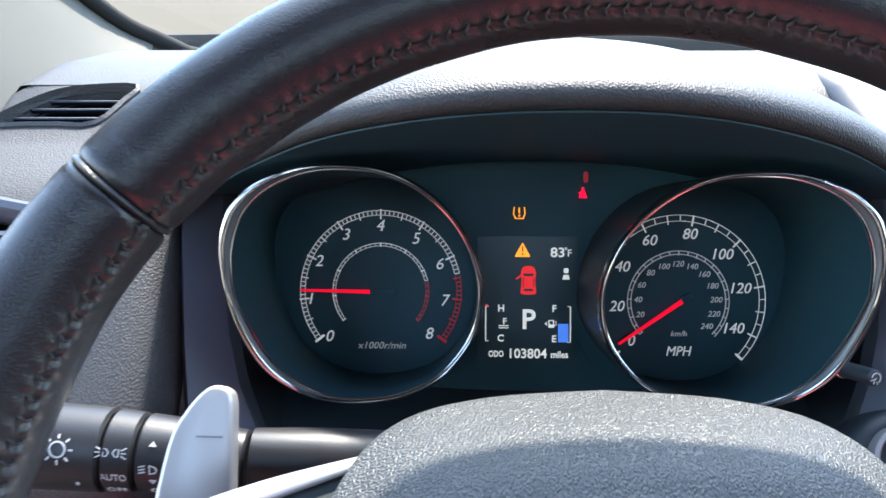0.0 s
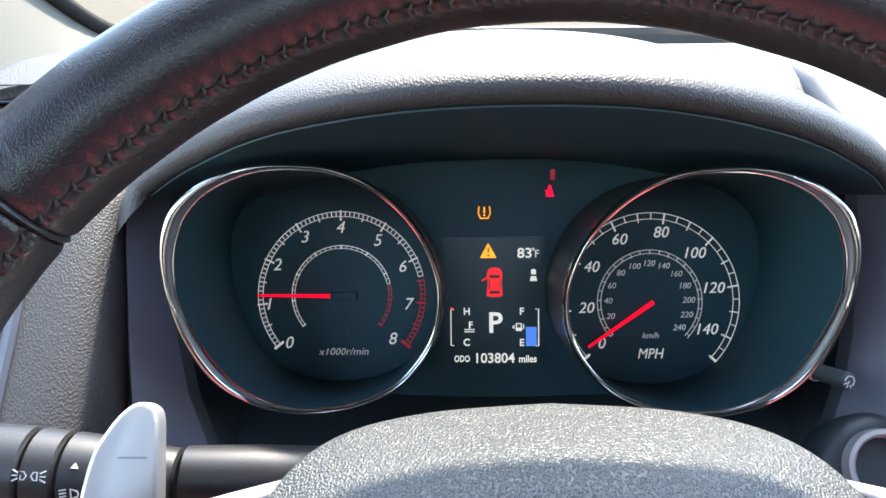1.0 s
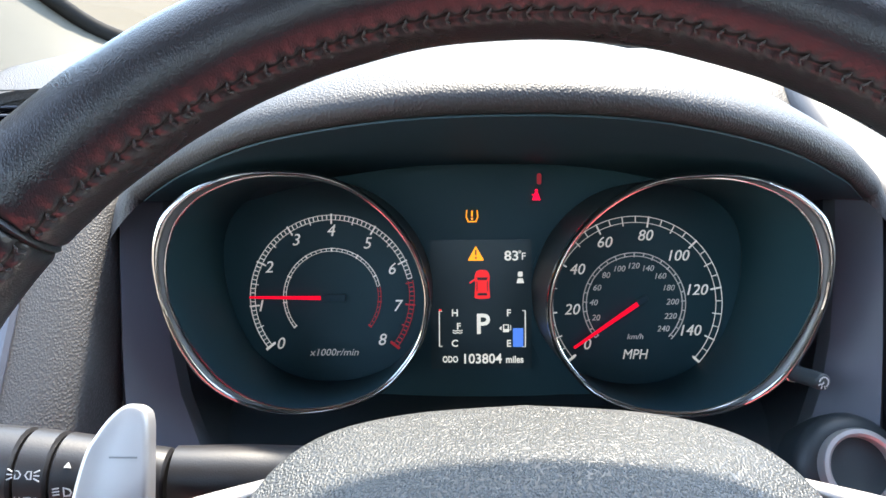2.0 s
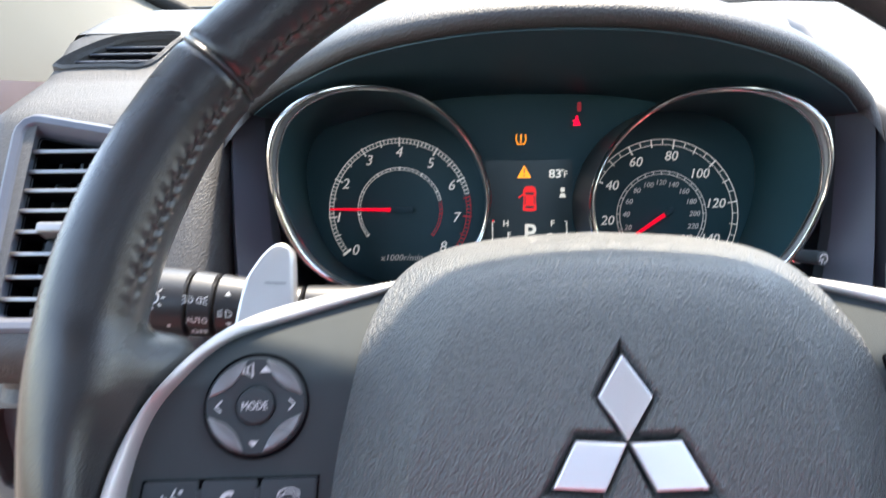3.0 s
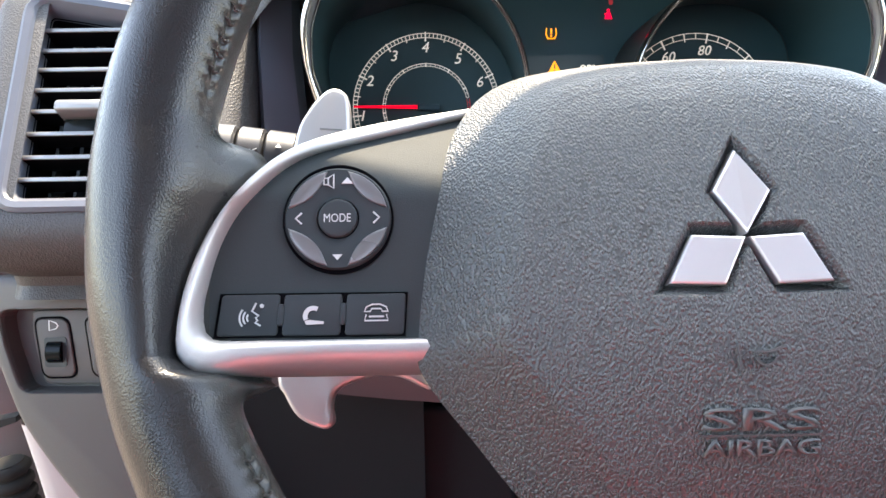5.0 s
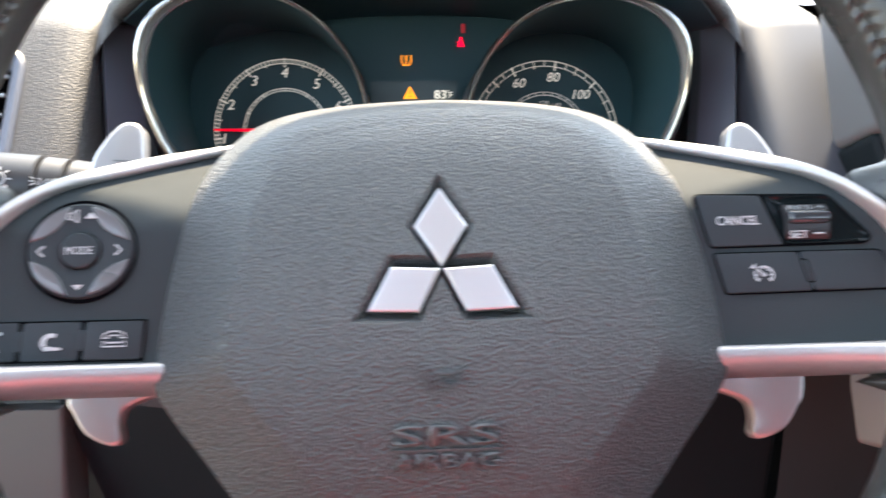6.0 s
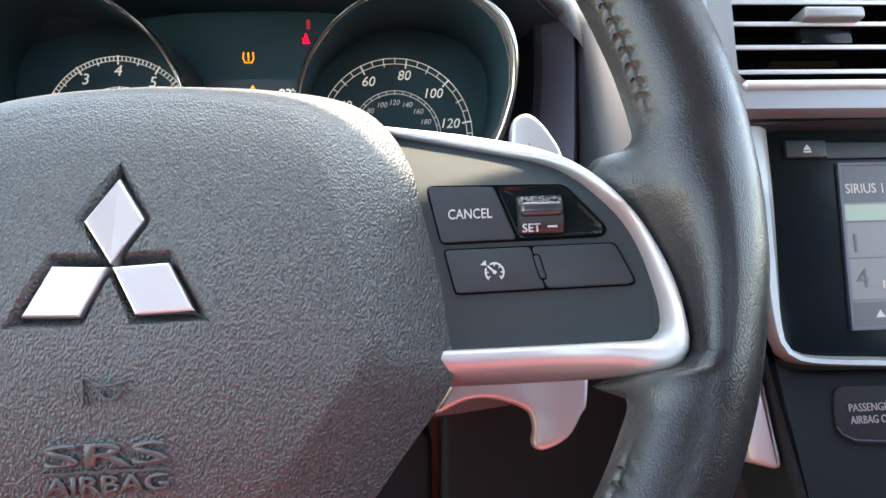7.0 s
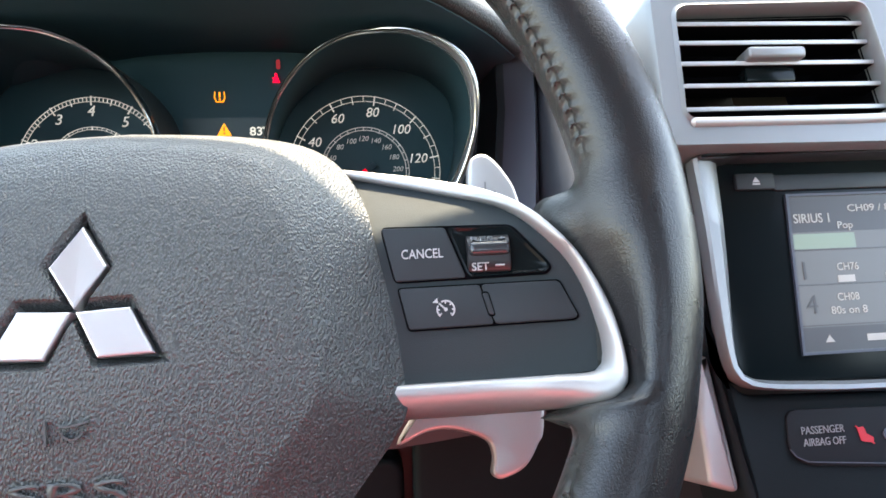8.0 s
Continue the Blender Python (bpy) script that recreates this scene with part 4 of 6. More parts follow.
def hub(w):
    half = spline(HUB, 5)
    full = half + [Vector((-p.x, p.y)) for p in reversed(half[1:-1])]
    c = Vector((0, -0.028))
    drop = [(0.0, 0.0), (0.2, 0.0), (0.40, 0.0), (0.55, 0.0), (0.64, 0.006), (0.70, 0.024), (0.713, 0.032), (0.722, 0.042), (0.735, 0.056), (0.765, 0.095), (0.795, 0.155), (0.83, 0.25), (0.87, 0.385), (0.905, 0.54), (0.935, 0.675), (0.96, 0.80), (0.98, 0.905), (0.993, 0.97), (1.0, 1.06)]
    crease = 0.715
    rings = []
    for s_, g in reversed(drop[1:]):
        ring = []
        for p in full:
            k = min(1.0, max(0.0, (p.y - 0.002) / 0.0415))
            rim_z = -0.0160 - 0.034 * k ** 1.5
            far = (0.231 - rim_z) / (0.231 + 0.004)
            q = Vector((p.x * far, -0.052 + (p.y + 0.052) * far))
            turn = q - c
            q = c + turn * s_
            flank = max(0.0, s_ - crease) / (1 - crease)
            wide = min(1.0, max(0.0, abs(p.x) - 0.020) / 0.045)
            side = wide * wide * (3 - 2 * wide) * (1 - min(1.0, max(0.0, (p.y - 0.010) / 0.030)))
            at = c + turn * min(s_, crease)
            z = dome(at.x, at.y)
            gg = g + (flank - g) * side
            ring.append((q.x, q.y, z + (rim_z - z) * gg))
        rings.append(ring)
    first = [(x, y, z - 0.016) for x, y, z in rings[0]]
    bm = loft([[(x * 0.9, y * 0.9, z - 0.004) for x, y, z in first], first] + rings, caps=True)
    bmesh.ops.triangulate(bm, faces=[f for f in bm.faces if len(f.verts) > 4])
    cover = part("airbag_cover", bm, M_PAD, w, "grained dark grey airbag cover", smooth=60)
    # recess for the emblem
    e = Vector((-0.0006, -0.0147))
    L, hw = 0.0263, 0.0083
    diamonds = []
    for a in (90, 210, 330):
        d, t = Vector((math.cos(radians(a)), math.sin(radians(a)))), Vector((-math.sin(radians(a)), math.cos(radians(a))))
        diamonds.append([e + d * 0.0004, e + d * L / 2 + t * hw, e + d * L, e + d * L / 2 - t * hw])
    half_star = mm([(0, 16.2), (-10.6, -1.3), (-4.4, -11.3), (-16.1, -11.0), (-27.1, -30.8), (-6.1, -31.4), (0, -18.2)])
    star = [Vector((p[0] - 0.0006, p[1])) for p in half_star] + [Vector((-p[0] - 0.0006, p[1])) for p in half_star[-2:0:-1]]
    inner = []
    for k, b in enumerate(star):
        a, d = star[k - 1], star[(k + 1) % len(star)]
        e1, e2 = (b - a).normalized(), (d - b).normalized()
        n1, n2 = Vector((-e1.y, e1.x)), Vector((-e2.y, e2.x))
        inner.append(b + (n1 + n2) * (0.0040 / max(0.9, 1 + n1.dot(n2))))
    outer = [b + (b - i) * 0.25 for b, i in zip(star, inner)]
    floor = [0.0022 - 0.11 * (p.y + 0.031) for p in inner]
    carve(cover, loft([[(p.x, p.y, z) for p, z in zip(inner, floor)], [(p.x, p.y, dome(p.x, p.y) - 0.0004) for p in star], [(p.x, p.y, dome(p.x, p.y) + 0.0003) for p in outer], [(p.x, p.y, 0.020) for p in outer]], caps=True))
    cover.data.shade_smooth()
    cover.data.set_sharp_from_angle(angle=radians(30))
    for q in diamonds:
        mid = sum(q, Vector((0, 0))) / 4
        bm = prism([mid + (p - mid) * 0.985 for p in q], -0.0080, -0.0006, 0.0006, 2)
        for v in bm.verts:
            v.co.z += dome(v.co.x, v.co.y)
        part("emblem_bar", bm, M_EMBLEM, cover, "brushed silver emblem diamond", smooth=False)

    # moulded horn mark and airbag lettering
    def moulded(name, bm):
        for v in bm.verts:
            v.co.z += dome(v.co.x, v.co.y)
        part(name, bm, M_PADSMOOTH, cover, smooth=False)

    z0, z1 = -0.0012, 0.0009
    bm = bmesh.new()
    stroke(bm, mm([(-6.2, -44.6), (-6.0, -51.6)]), 0.0006, z0, z1)
    stroke(bm, mm([(-2.6, -46.8), (1.8, -46.6), (5.4, -45.6)]), 0.0006, z0, z1)
    stroke(bm, arc(0.0010, -0.0474, 0.0029, 195, 345, 14), 0.0006, z0, z1)
    moulded("horn_mark", bm)
    moulded("airbag_lettering", lettering("SRS", -0.0006, -0.0644, 0.0060, z0, z1, 0, width=0.031, bold=0.0001))
    moulded("airbag_line", stroke(bmesh.new(), mm([(-16.6, -68.8), (15.4, -68.8)]), 0.0006, z0, z1))
    moulded("airbag_lettering", lettering("AIRBAG", -0.0006, -0.0720, 0.0044, z0, z1, 0, width=0.0315, bold=0.0001))


def left_controls(w):
    def off(pts):
        return [(p[0] - 0.0035, p[1] - 0.0032) for p in pts]

    cx, cy, r = -0.1166, -0.0036, 0.0163
    # black disc put in for the shade in the gap round the pad
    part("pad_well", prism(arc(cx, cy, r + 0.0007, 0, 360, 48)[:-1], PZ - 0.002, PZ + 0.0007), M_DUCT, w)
    rings = [[(cx + r * s * math.cos(2 * math.pi * k / 64), cy + r * s * 0.965 * math.sin(2 * math.pi * k / 64), PZ + z) for k in range(64)] for s, z in ((1, -0.001), (1, 0.0012), (0.965, 0.0020), (0.80, 0.0022), (0.55, 0.0016), (0.40, 0.0012), (0.385, 0.0002))]
    pad = part("direction_pad", loft(rings), M_BUTTON, w, "round glossy direction pad")
    for a in (45, 135, 225, 315):
        d, t = Vector((math.cos(radians(a)), math.sin(radians(a)))), Vector((-math.sin(radians(a)), math.cos(radians(a))))
        o = []
        for k in range(13):
            u = k / 6 - 1
            o.append(Vector((cx, cy)) + d * 0.01535 * math.cos(u * 0.58) + t * 0.01535 * math.sin(u * 0.58))
        for k in range(1, 8):
            u = 1 - k / 4
            o.append(Vector((cx, cy)) + d * (0.0104 + 0.0026 * u * u) + t * 0.0083 * u)
        part("pad_inlay", prism([(p.x, (p.y - cy) * 0.965 + cy) for p in o], PZ + 0.0012, PZ + 0.0027, 0.0005, 2), M_INLAY, pad, "smoked corner inlay")
    part("mode_button", disc(cx, cy, 0.0060, PZ, PZ + 0.0026, 0.0008), M_BUTTON, pad, "round mode button")
    z0, z1 = PZ + 0.0010, PZ + 0.00245
    bm = lettering("MODE", cx, cy, 0.0026, PZ + 0.002, PZ + 0.0027, width=0.0082)
    part("print", bm, M_PRINT, pad)
    bm = bmesh.new()
    prism([(cx - 0.0006 + 0.0018, cy + 0.0106), (cx + 0.0030 + 0.0018, cy + 0.0106), (cx + 0.0012 + 0.0018, cy + 0.0126)], z0, z1, bm=bm)
    prism([(cx - 0.0015, cy - 0.0112), (cx + 0.0015, cy - 0.0112), (cx, cy - 0.0129)], z0, z1, bm=bm)
    stroke(bm, [(cx - 0.0109, cy + 0.0017), (cx - 0.0127, cy), (cx - 0.0109, cy - 0.0017)], 0.0005, z0, z1)
    stroke(bm, [(cx + 0.0109, cy + 0.0017), (cx + 0.0127, cy), (cx + 0.0109, cy - 0.0017)], 0.0005, z0, z1)
    stroke(bm, [(cx - 0.0042, cy + 0.0104), (cx - 0.0042, cy + 0.0124), (cx - 0.0029, cy + 0.0124), (cx - 0.0029, cy + 0.0104)], 0.0004, z0, z1, True)
    stroke(bm, [(cx - 0.0029, cy + 0.0124), (cx - 0.0012, cy + 0.0136), (cx - 0.0012, cy + 0.0092), (cx - 0.0029, cy + 0.0104)], 0.0004, z0, z1)
    part("print", bm, M_PRINT, pad)
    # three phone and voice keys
    # dark sheet standing in for the shade in the key gaps
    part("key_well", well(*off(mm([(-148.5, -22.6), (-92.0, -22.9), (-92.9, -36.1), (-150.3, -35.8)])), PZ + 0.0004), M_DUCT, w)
    keys = []
    for x0, x1, y in ((-148.6, -130.3, -29.2), (-129.0, -111.6, -29.4), (-110.3, -92.6, -29.5)):
        k = part("key", prism(soften(off(mm([(x0 + (0.9 if x0 < -140 else 0), y + 6.1), (x1, y + 6.1), (x1 - 0.8, y - 6.1), (x0 - 0.7, y - 6.1)])), 0.0012), PZ - 0.001, PZ + 0.0011, 0.0004, 2), M_BUTTON, w)
        keys.append(k)
    for x in (-129.9, -111.2):
        part("key_bead", prism(soften(off(mm([(x - 0.9, -26), (x + 0.9, -26), (x + 0.5, -32.5), (x - 1.3, -32.5)])), 0.0008), PZ - 0.001, PZ + 0.0015, 0.0004, 2), M_BUTTON, w)
    z0, z1 = PZ + 0.0010, PZ + 0.00155
    # speaking face mark
    bm = bmesh.new()
    x, y = -0.1430, -0.0322
    for r in (0.0016, 0.0027, 0.0038):
        stroke(bm, arc(x + 0.0010, y - 0.0010, r, 140, 220, 8), 0.00045, z0, z1)
    stroke(bm, off(mm([(-137.4, -25.6), (-138.6, -28.0), (-136.6, -29.4), (-137.5, -30.0), (-136.9, -30.8), (-137.6, -31.4), (-136.0, -32.4)])), 0.0005, z0, z1)
    disc(-0.1392, -0.0297, 0.0006, z0, z1, n=10, bm=bm)
    part("print", bm, M_PRINT, keys[0])
    bm = bmesh.new()
    x, y = -0.1238, -0.0322
    stroke(bm, arc(x, y - 0.0008, 0.0024, 60, 205, 12), 0.0013, z0, z1)
    stroke(bm, [(x - 0.0024, y - 0.0026), (x - 0.0010, y - 0.0020), (x + 0.0030, y - 0.0030), (x - 0.0020, y - 0.0031)], 0.0004, z0, z1, True)
    prism([(x - 0.0026, y - 0.0021), (x - 0.0010, y - 0.0019), (x + 0.0031, y - 0.0024), (x + 0.0031, y - 0.0031), (x - 0.0020, y - 0.0031)], z0, z1, bm=bm)
    part("print", bm, M_PRINT, keys[1])
    bm = bmesh.new()
    x, y = -0.1050, -0.0324
    stroke(bm, [(x - 0.0035, y + 0.0005), (x - 0.0030, y + 0.0018), (x - 0.0012, y + 0.0026), (x + 0.0012, y + 0.0026), (x + 0.0030, y + 0.0018), (x + 0.0035, y + 0.0005), (x + 0.0018, y + 0.0005), (x + 0.0014, y + 0.0013), (x - 0.0014, y + 0.0013), (x - 0.0018, y + 0.0005)], 0.0004, z0, z1, True)
    stroke(bm, [(x - 0.0030, y - 0.0004), (x - 0.0035, y - 0.0022), (x + 0.0035, y - 0.0022), (x + 0.0030, y - 0.0004)], 0.0004, z0, z1)
    stroke(bm, [(x - 0.0022, y - 0.0010), (x + 0.0022, y - 0.0010)], 0.0005, z0, z1)
    part("print", bm, M_PRINT, keys[2])


def right_controls(w):
    z0, z1 = PZ + 0.0010, PZ + 0.00155
    # black plate in place of the gap shade round the upper keys
    part("key_well", prism(soften(mm([(86.9, 11.0), (130.8, 10.2), (143.4, -4.4), (141.6, -7.3), (90.7, -7.9)]), 0.0024), PZ - 0.001, PZ + 0.0004), M_DUCT, w)
    k = part("cancel_key", prism(soften(mm([(87.4, 10.5), (108.2, 9.9), (114.3, -7.1), (91.1, -7.4)]), 0.0012), PZ - 0.001, PZ + 0.0011, 0.0004, 2), M_BUTTON, w)
    part("print", lettering("CANCEL", 0.1003, 0.0014, 0.0031, z0, z1, width=0.0136), M_PRINT, k)
    # set and resume roller in its window
    rim = soften(mm([(108.9, 9.9), (130.2, 9.5), (142.4, -4.2), (141.0, -6.6), (115.1, -7.0)]), 0.002)
    mid = Vector((0.1262, 0.0008))
    inner = [mid + (p - mid) * 0.86 for p in rim]
    win = part("roller_window", loft([[(p.x, p.y, PZ - 0.001) for p in rim], [(p.x, p.y, PZ + 0.0011) for p in rim], [(*(mid + (p - mid) * 0.95), PZ + 0.0012) for p in rim], [(p.x, p.y, PZ + 0.0005) for p in inner], [(*(mid + (p - mid) * 0.5), PZ + 0.0005) for p in rim]], caps=True), M_GLOSS, w, "dark glossy roller window", smooth=30)
    drum = []
    for a in range(0, 181, 12):
        drum.append([(x, 0.0005 + 0.0064 * math.cos(radians(a)), PZ - 0.0004 + 0.0032 * math.sin(radians(a)) - dip) for x, dip in ((0.1149, 0.0012), (0.1153, 0.0), (0.1291, 0.0), (0.1295, 0.0012))])
    part("roller", loft(drum, close_ring=False), M_STALK, win, "ribbed black roller", smooth=40)
    part("roller_rib", box(0.1154, -0.0006, PZ, 0.1290, 0.0038, PZ + 0.0052, 0.0016, 4), M_RIBGLOSS, win, "glossy roller rib")
    bm = lettering("SET", 0.1190, -0.0040, 0.0026, PZ + 0.0018, PZ + 0.0027, width=0.0056)
    stroke(bm, [(0.1240, -0.0038), (0.1270, -0.0038)], 0.0005, PZ + 0.0018, PZ + 0.0027)
    part("print", bm, M_PRINT, win)
    part("print", lettering("RES +", 0.1222, 0.0052, 0.0015, PZ + 0.0014, PZ + 0.0024, width=0.0115), M_LAMPTEXT, win)
    # likewise a black plate as gap shade round the lower keys
    part("key_well", prism(soften(mm([(91.4, -9.3), (145.2, -9.1), (150.7, -21.6), (149.2, -22.9), (94.4, -23.6)]), 0.0016), PZ - 0.001, PZ + 0.0004), M_DUCT, w)
    k = part("cruise_key", prism(soften(mm([(91.9, -9.8), (118.3, -9.7), (122.2, -22.7), (94.8, -23.1)]), 0.0012), PZ - 0.001, PZ + 0.0011, 0.0004, 2), M_BUTTON, w)
    part("blank_key", prism(soften(mm([(118.8, -9.6), (144.8, -9.6), (150.1, -21.4), (148.6, -22.4), (122.7, -22.7)]), 0.0016), PZ - 0.001, PZ + 0.0011, 0.0004, 2), M_BUTTON, w)
    # black sliver as the shade round the bead
    part("bead_well", prism(soften(mm([(118.6, -12.0), (121.1, -12.0), (123.0, -20.2), (120.5, -20.2)]), 0.0011), PZ - 0.001, PZ + 0.0012), M_DUCT, w)
    part("key_bead", prism(soften(mm([(119.0, -12.5), (120.8, -12.5), (122.6, -19.7), (120.8, -19.7)]), 0.0008), PZ - 0.001, PZ + 0.0015, 0.0004, 2), M_BUTTON, w)
    # speed dial mark with a pointing arrow
    bm = bmesh.new()
    x, y = 0.1068, -0.0172
    stroke(bm, arc(x, y, 0.0028, -48, 118, 18), 0.0005, z0, z1)
    stroke(bm, arc(x, y, 0.0028, 152, 228, 10), 0.0005, z0, z1)
    for a in (-40, 0, 45, 90, 180, 220):
        d = Vector((math.cos(radians(a)), math.sin(radians(a))))
        stroke(bm, [Vector((x, y)) + d * 0.0019, Vector((x, y)) + d * 0.0026], 0.0004, z0, z1)
    stroke(bm, [(x, y), (x - 0.0021, y + 0.0021)], 0.0005, z0, z1)
    prism([(x - 0.0042, y + 0.0024), (x - 0.0026, y + 0.0038), (x - 0.0024, y + 0.0022)], z0, z1, bm=bm)
    disc(x, y, 0.0006, z0, z1, n=10, bm=bm)
    part("print", bm, M_PRINT, k)


wheel()


# ---- column, stalk and shift paddles ----
def column():
    c = thing("steering_column", pose(0.046, 0.30, 0.99), "dark plastic steering column with light stalk and shift paddles", "steering column")
    rings = []
    for y, hw, z0, z1 in ((-0.085, 0.045, -0.060, 0.022), (-0.080, 0.052, -0.066, 0.028), (-0.02, 0.056, -0.072, 0.024), (0.04, 0.060, -0.08, 0.010), (0.12, 0.062, -0.09, -0.01)):
        rings.append([(p[0], y, p[1]) for p in rounded(-hw, z0, hw, z1, 0.022, 5)])
    part("shroud", loft(rings, caps=True), M_BLACK, c)
    # light stalk reaching left
    o = Vector((-0.046, -0.30, -0.99))
    ax = [(0.010, 0.262, 1.020), (-0.050, 0.257, 1.0255), (-0.074, 0.2555, 1.0275)]
    part("stalk_arm", tube([Vector(p) + o for p in ax], [0.0128, 0.0120, 0.0105], 20), M_STALK, c)
    def collar(name, x0, x1, r0, r1, mat, label=""):
        def at(x):
            return Vector((x - 0.004, 0.2555 + (x + 0.066) * 0.035, 1.0262 - (x + 0.066) * 0.085)) + o
        return part(name, tube([at(x0), at(x0 - 0.001), at(x1 + 0.001), at(x1)], [r0 - 0.0012, r0, r1, r1 - 0.0012], 28), mat, c, label)
    collar("stalk_neck", -0.0715, -0.0948, 0.0105, 0.0122, M_STALK)
    fog = collar("fog_ring", -0.0955, -0.1083, 0.0132, 0.0140, M_STALK)
    lamp = collar("lamp_ring", -0.1090, -0.1198, 0.0142, 0.0147, M_STALK)
    tip = collar("stalk_end", -0.1205, -0.160, 0.0150, 0.0156, M_STALK)
    part("stalk_cap", tube([Vector((-0.160, 0.2522, 1.0342)) + o, Vector((-0.165, 0.2520, 1.0346)) + o], [0.0150, 0.011], 24), M_STALK, tip)

    # marks printed on the stalk, laid on its curved front
    def on(bm, r):
        for v in bm.verts:
            x, s, lift = v.co.x, v.co.y, v.co.z
            a = s / r + radians(22)
            cx = Vector((x - 0.004, 0.2555 + (x + 0.066) * 0.035, 1.0262 - (x + 0.066) * 0.085)) + o
            v.co = cx + Vector((0, -math.cos(a), math.sin(a))) * (r + lift)
        return bm
    h = 0.0003
    bm = bmesh.new()
    x = -0.1325
    stroke(bm, arc(x, 0, 0.0026, 0, 360, 20)[:-1], 0.0006, 0, h, True)
    for a in range(0, 360, 45):
        d = Vector((math.cos(radians(a)), math.sin(radians(a))))
        stroke(bm, [Vector((x, 0)) + d * 0.0037, Vector((x, 0)) + d * 0.0052], 0.0006, 0, h)
    disc(-0.1265, -0.0125, 0.0007, 0, h, n=10, bm=bm)
    part("print", on(bm, 0.0157), M_PRINT, tip)
    bm = bmesh.new()
    for sx in (-1, 1):
        x = -0.1150 + sx * 0.0017
        stroke(bm, [(x + sx * 0.0009, 0.0013), (x - sx * 0.0002, 0.0012), (x - sx * 0.0010, 0), (x - sx * 0.0002, -0.0012), (x + sx * 0.0009, -0.0013)], 0.0004, 0, h, True)
        for k in (-1, 0, 1):
            stroke(bm, [(x + sx * 0.0018, k * 0.0009), (x + sx * 0.0036, k * 0.0018)], 0.0004, 0, h)
    lettering("AUTO", -0.1146, -0.0088, 0.0026, 0, h, width=0.0090, bm=bm)
    lettering("OFF", -0.1146, -0.0155, 0.0026, 0, h, width=0.0070, bm=bm)
    part("print", on(bm, 0.0144), M_PRINT, lamp)
    bm = bmesh.new()
    prism([(-0.0990, 0.0030), (-0.0965, 0.0030), (-0.09775, 0.0048)], 0, h, bm=bm)
    stroke(bm, [(-0.0985, -0.0035), (-0.0985, -0.0065), (-0.0965, -0.0060), (-0.0960, -0.0050), (-0.0965, -0.0040)], 0.0005, 0, h, True)
    for k in (0, 1, 2):
        stroke(bm, [(-0.1000, -0.0037 - 0.0011 * k), (-0.1022, -0.0042 - 0.0011 * k)], 0.0004, 0, h)
    prism([(-0.0990, -0.0090), (-0.0965, -0.0090), (-0.09775, -0.0108)], 0, h, bm=bm)
    stroke(bm, arc(-0.0980, -0.0150, 0.0014, 0, 360, 12)[:-1], 0.0005, 0, h, True)
    for v in bm.verts:
        v.co.x -= 0.0035
    part("print", on(bm, 0.0138), M_PRINT, fog)
    return c


def paddles(c):
    # paddles stand behind the spokes, in planes parallel to the wheel
    inv = c.matrix_world.inverted()
    wm = wheel_pose() @ pose(0.0012, 0, 0, 0, 0, -1.2)
    for side in (-1, 1):
        line = mm([(91, -57), (103, -52.5), (114, -52), (126.5, -56.5), (129.2, -63), (128.5, -69.5), (132.3, -72), (141.6, -67.6), (147, -59), (149.6, -52), (151, -20), (149, 10), (144.3, 41), (139.5, 52), (134.5, 58.6), (130.5, 61), (126.6, 60.2), (124.3, 56.5), (123.4, 43.5), (121, 5), (112, -25), (100, -42)])
        o = spline([(side * x, y) for x, y in line], 4, True)
        bm = prism(o, -0.007, 0.0, 0.0018, 3)
        for v in bm.verts:
            v.co.z += -0.0765 + 0.09 * v.co.y + 0.18 * (abs(v.co.x) - 0.128)
        for v in bm.verts:
            v.co = inv @ (wm @ v.co)
        p = part("shift_paddle", bm, M_PADDLE, c, "silver metal shift paddle")
        bm = bmesh.new()
        stroke(bm, [(side * 0.1265, 0.044), (side * 0.1350, 0.044)], 0.0006, -0.0745, -0.0722)
        if side > 0:
            stroke(bm, [(side * 0.1308, 0.0485), (side * 0.1308, 0.0395)], 0.0006, -0.0745, -0.0719)
        for v in bm.verts:
            v.co.z += 0.18 * (abs(v.co.x) - 0.128)
            v.co = inv @ (wm @ v.co)
        part("paddle_mark", bm, M_SURROUND, p, "engraved plus or minus mark")


paddles(column())


# ---- instruments ----
def bezel_line(cx, side, grow=0.0):
    """Outline of a dial bezel: round on the inner side, drawn out to a soft corner on the outer one."""
    pts = mm([(60, 10), (60.2, 20), (58.5, 30), (54, 40), (44, 49.5), (31.5, 55.5), (18.5, 58.6), (4, 59), (-11.5, 57.5), (-27, 51.7), (-41.7, 40.6), (-53, 25.8), (-59.8, 8.5), (-61.3, -6.5), (-58, -23), (-49.5, -37.2), (-37, -49), (-18, -56.2), (4, -57.5), (21.5, -53.5), (36, -45.3), (46.5, -34), (54, -18.5), (58.5, -2)])
    out = []
    for p in spline(pts, 5, True):
        v = Vector((p.x, p.y))
        v += v.normalized() * grow
        out.append(Vector((cx - side * v.x, (0.0055 if side > 0 else 0.0024) + v.y)))
    return out


def bezel_lift(p, cx, side):
    """The bezels stand further forward on their outer side and at the top."""
    return 0.088 + 0.016 * (cx - p.x) * side / 0.060 + 0.011 * (p.y - 0.005) / 0.058


def dial_ring(bm, cx, cy, r, a0, a1, w, z, n=60):
    stroke(bm, arc(cx, cy, r, a0, a1, n), w, z, z + 0.0004)


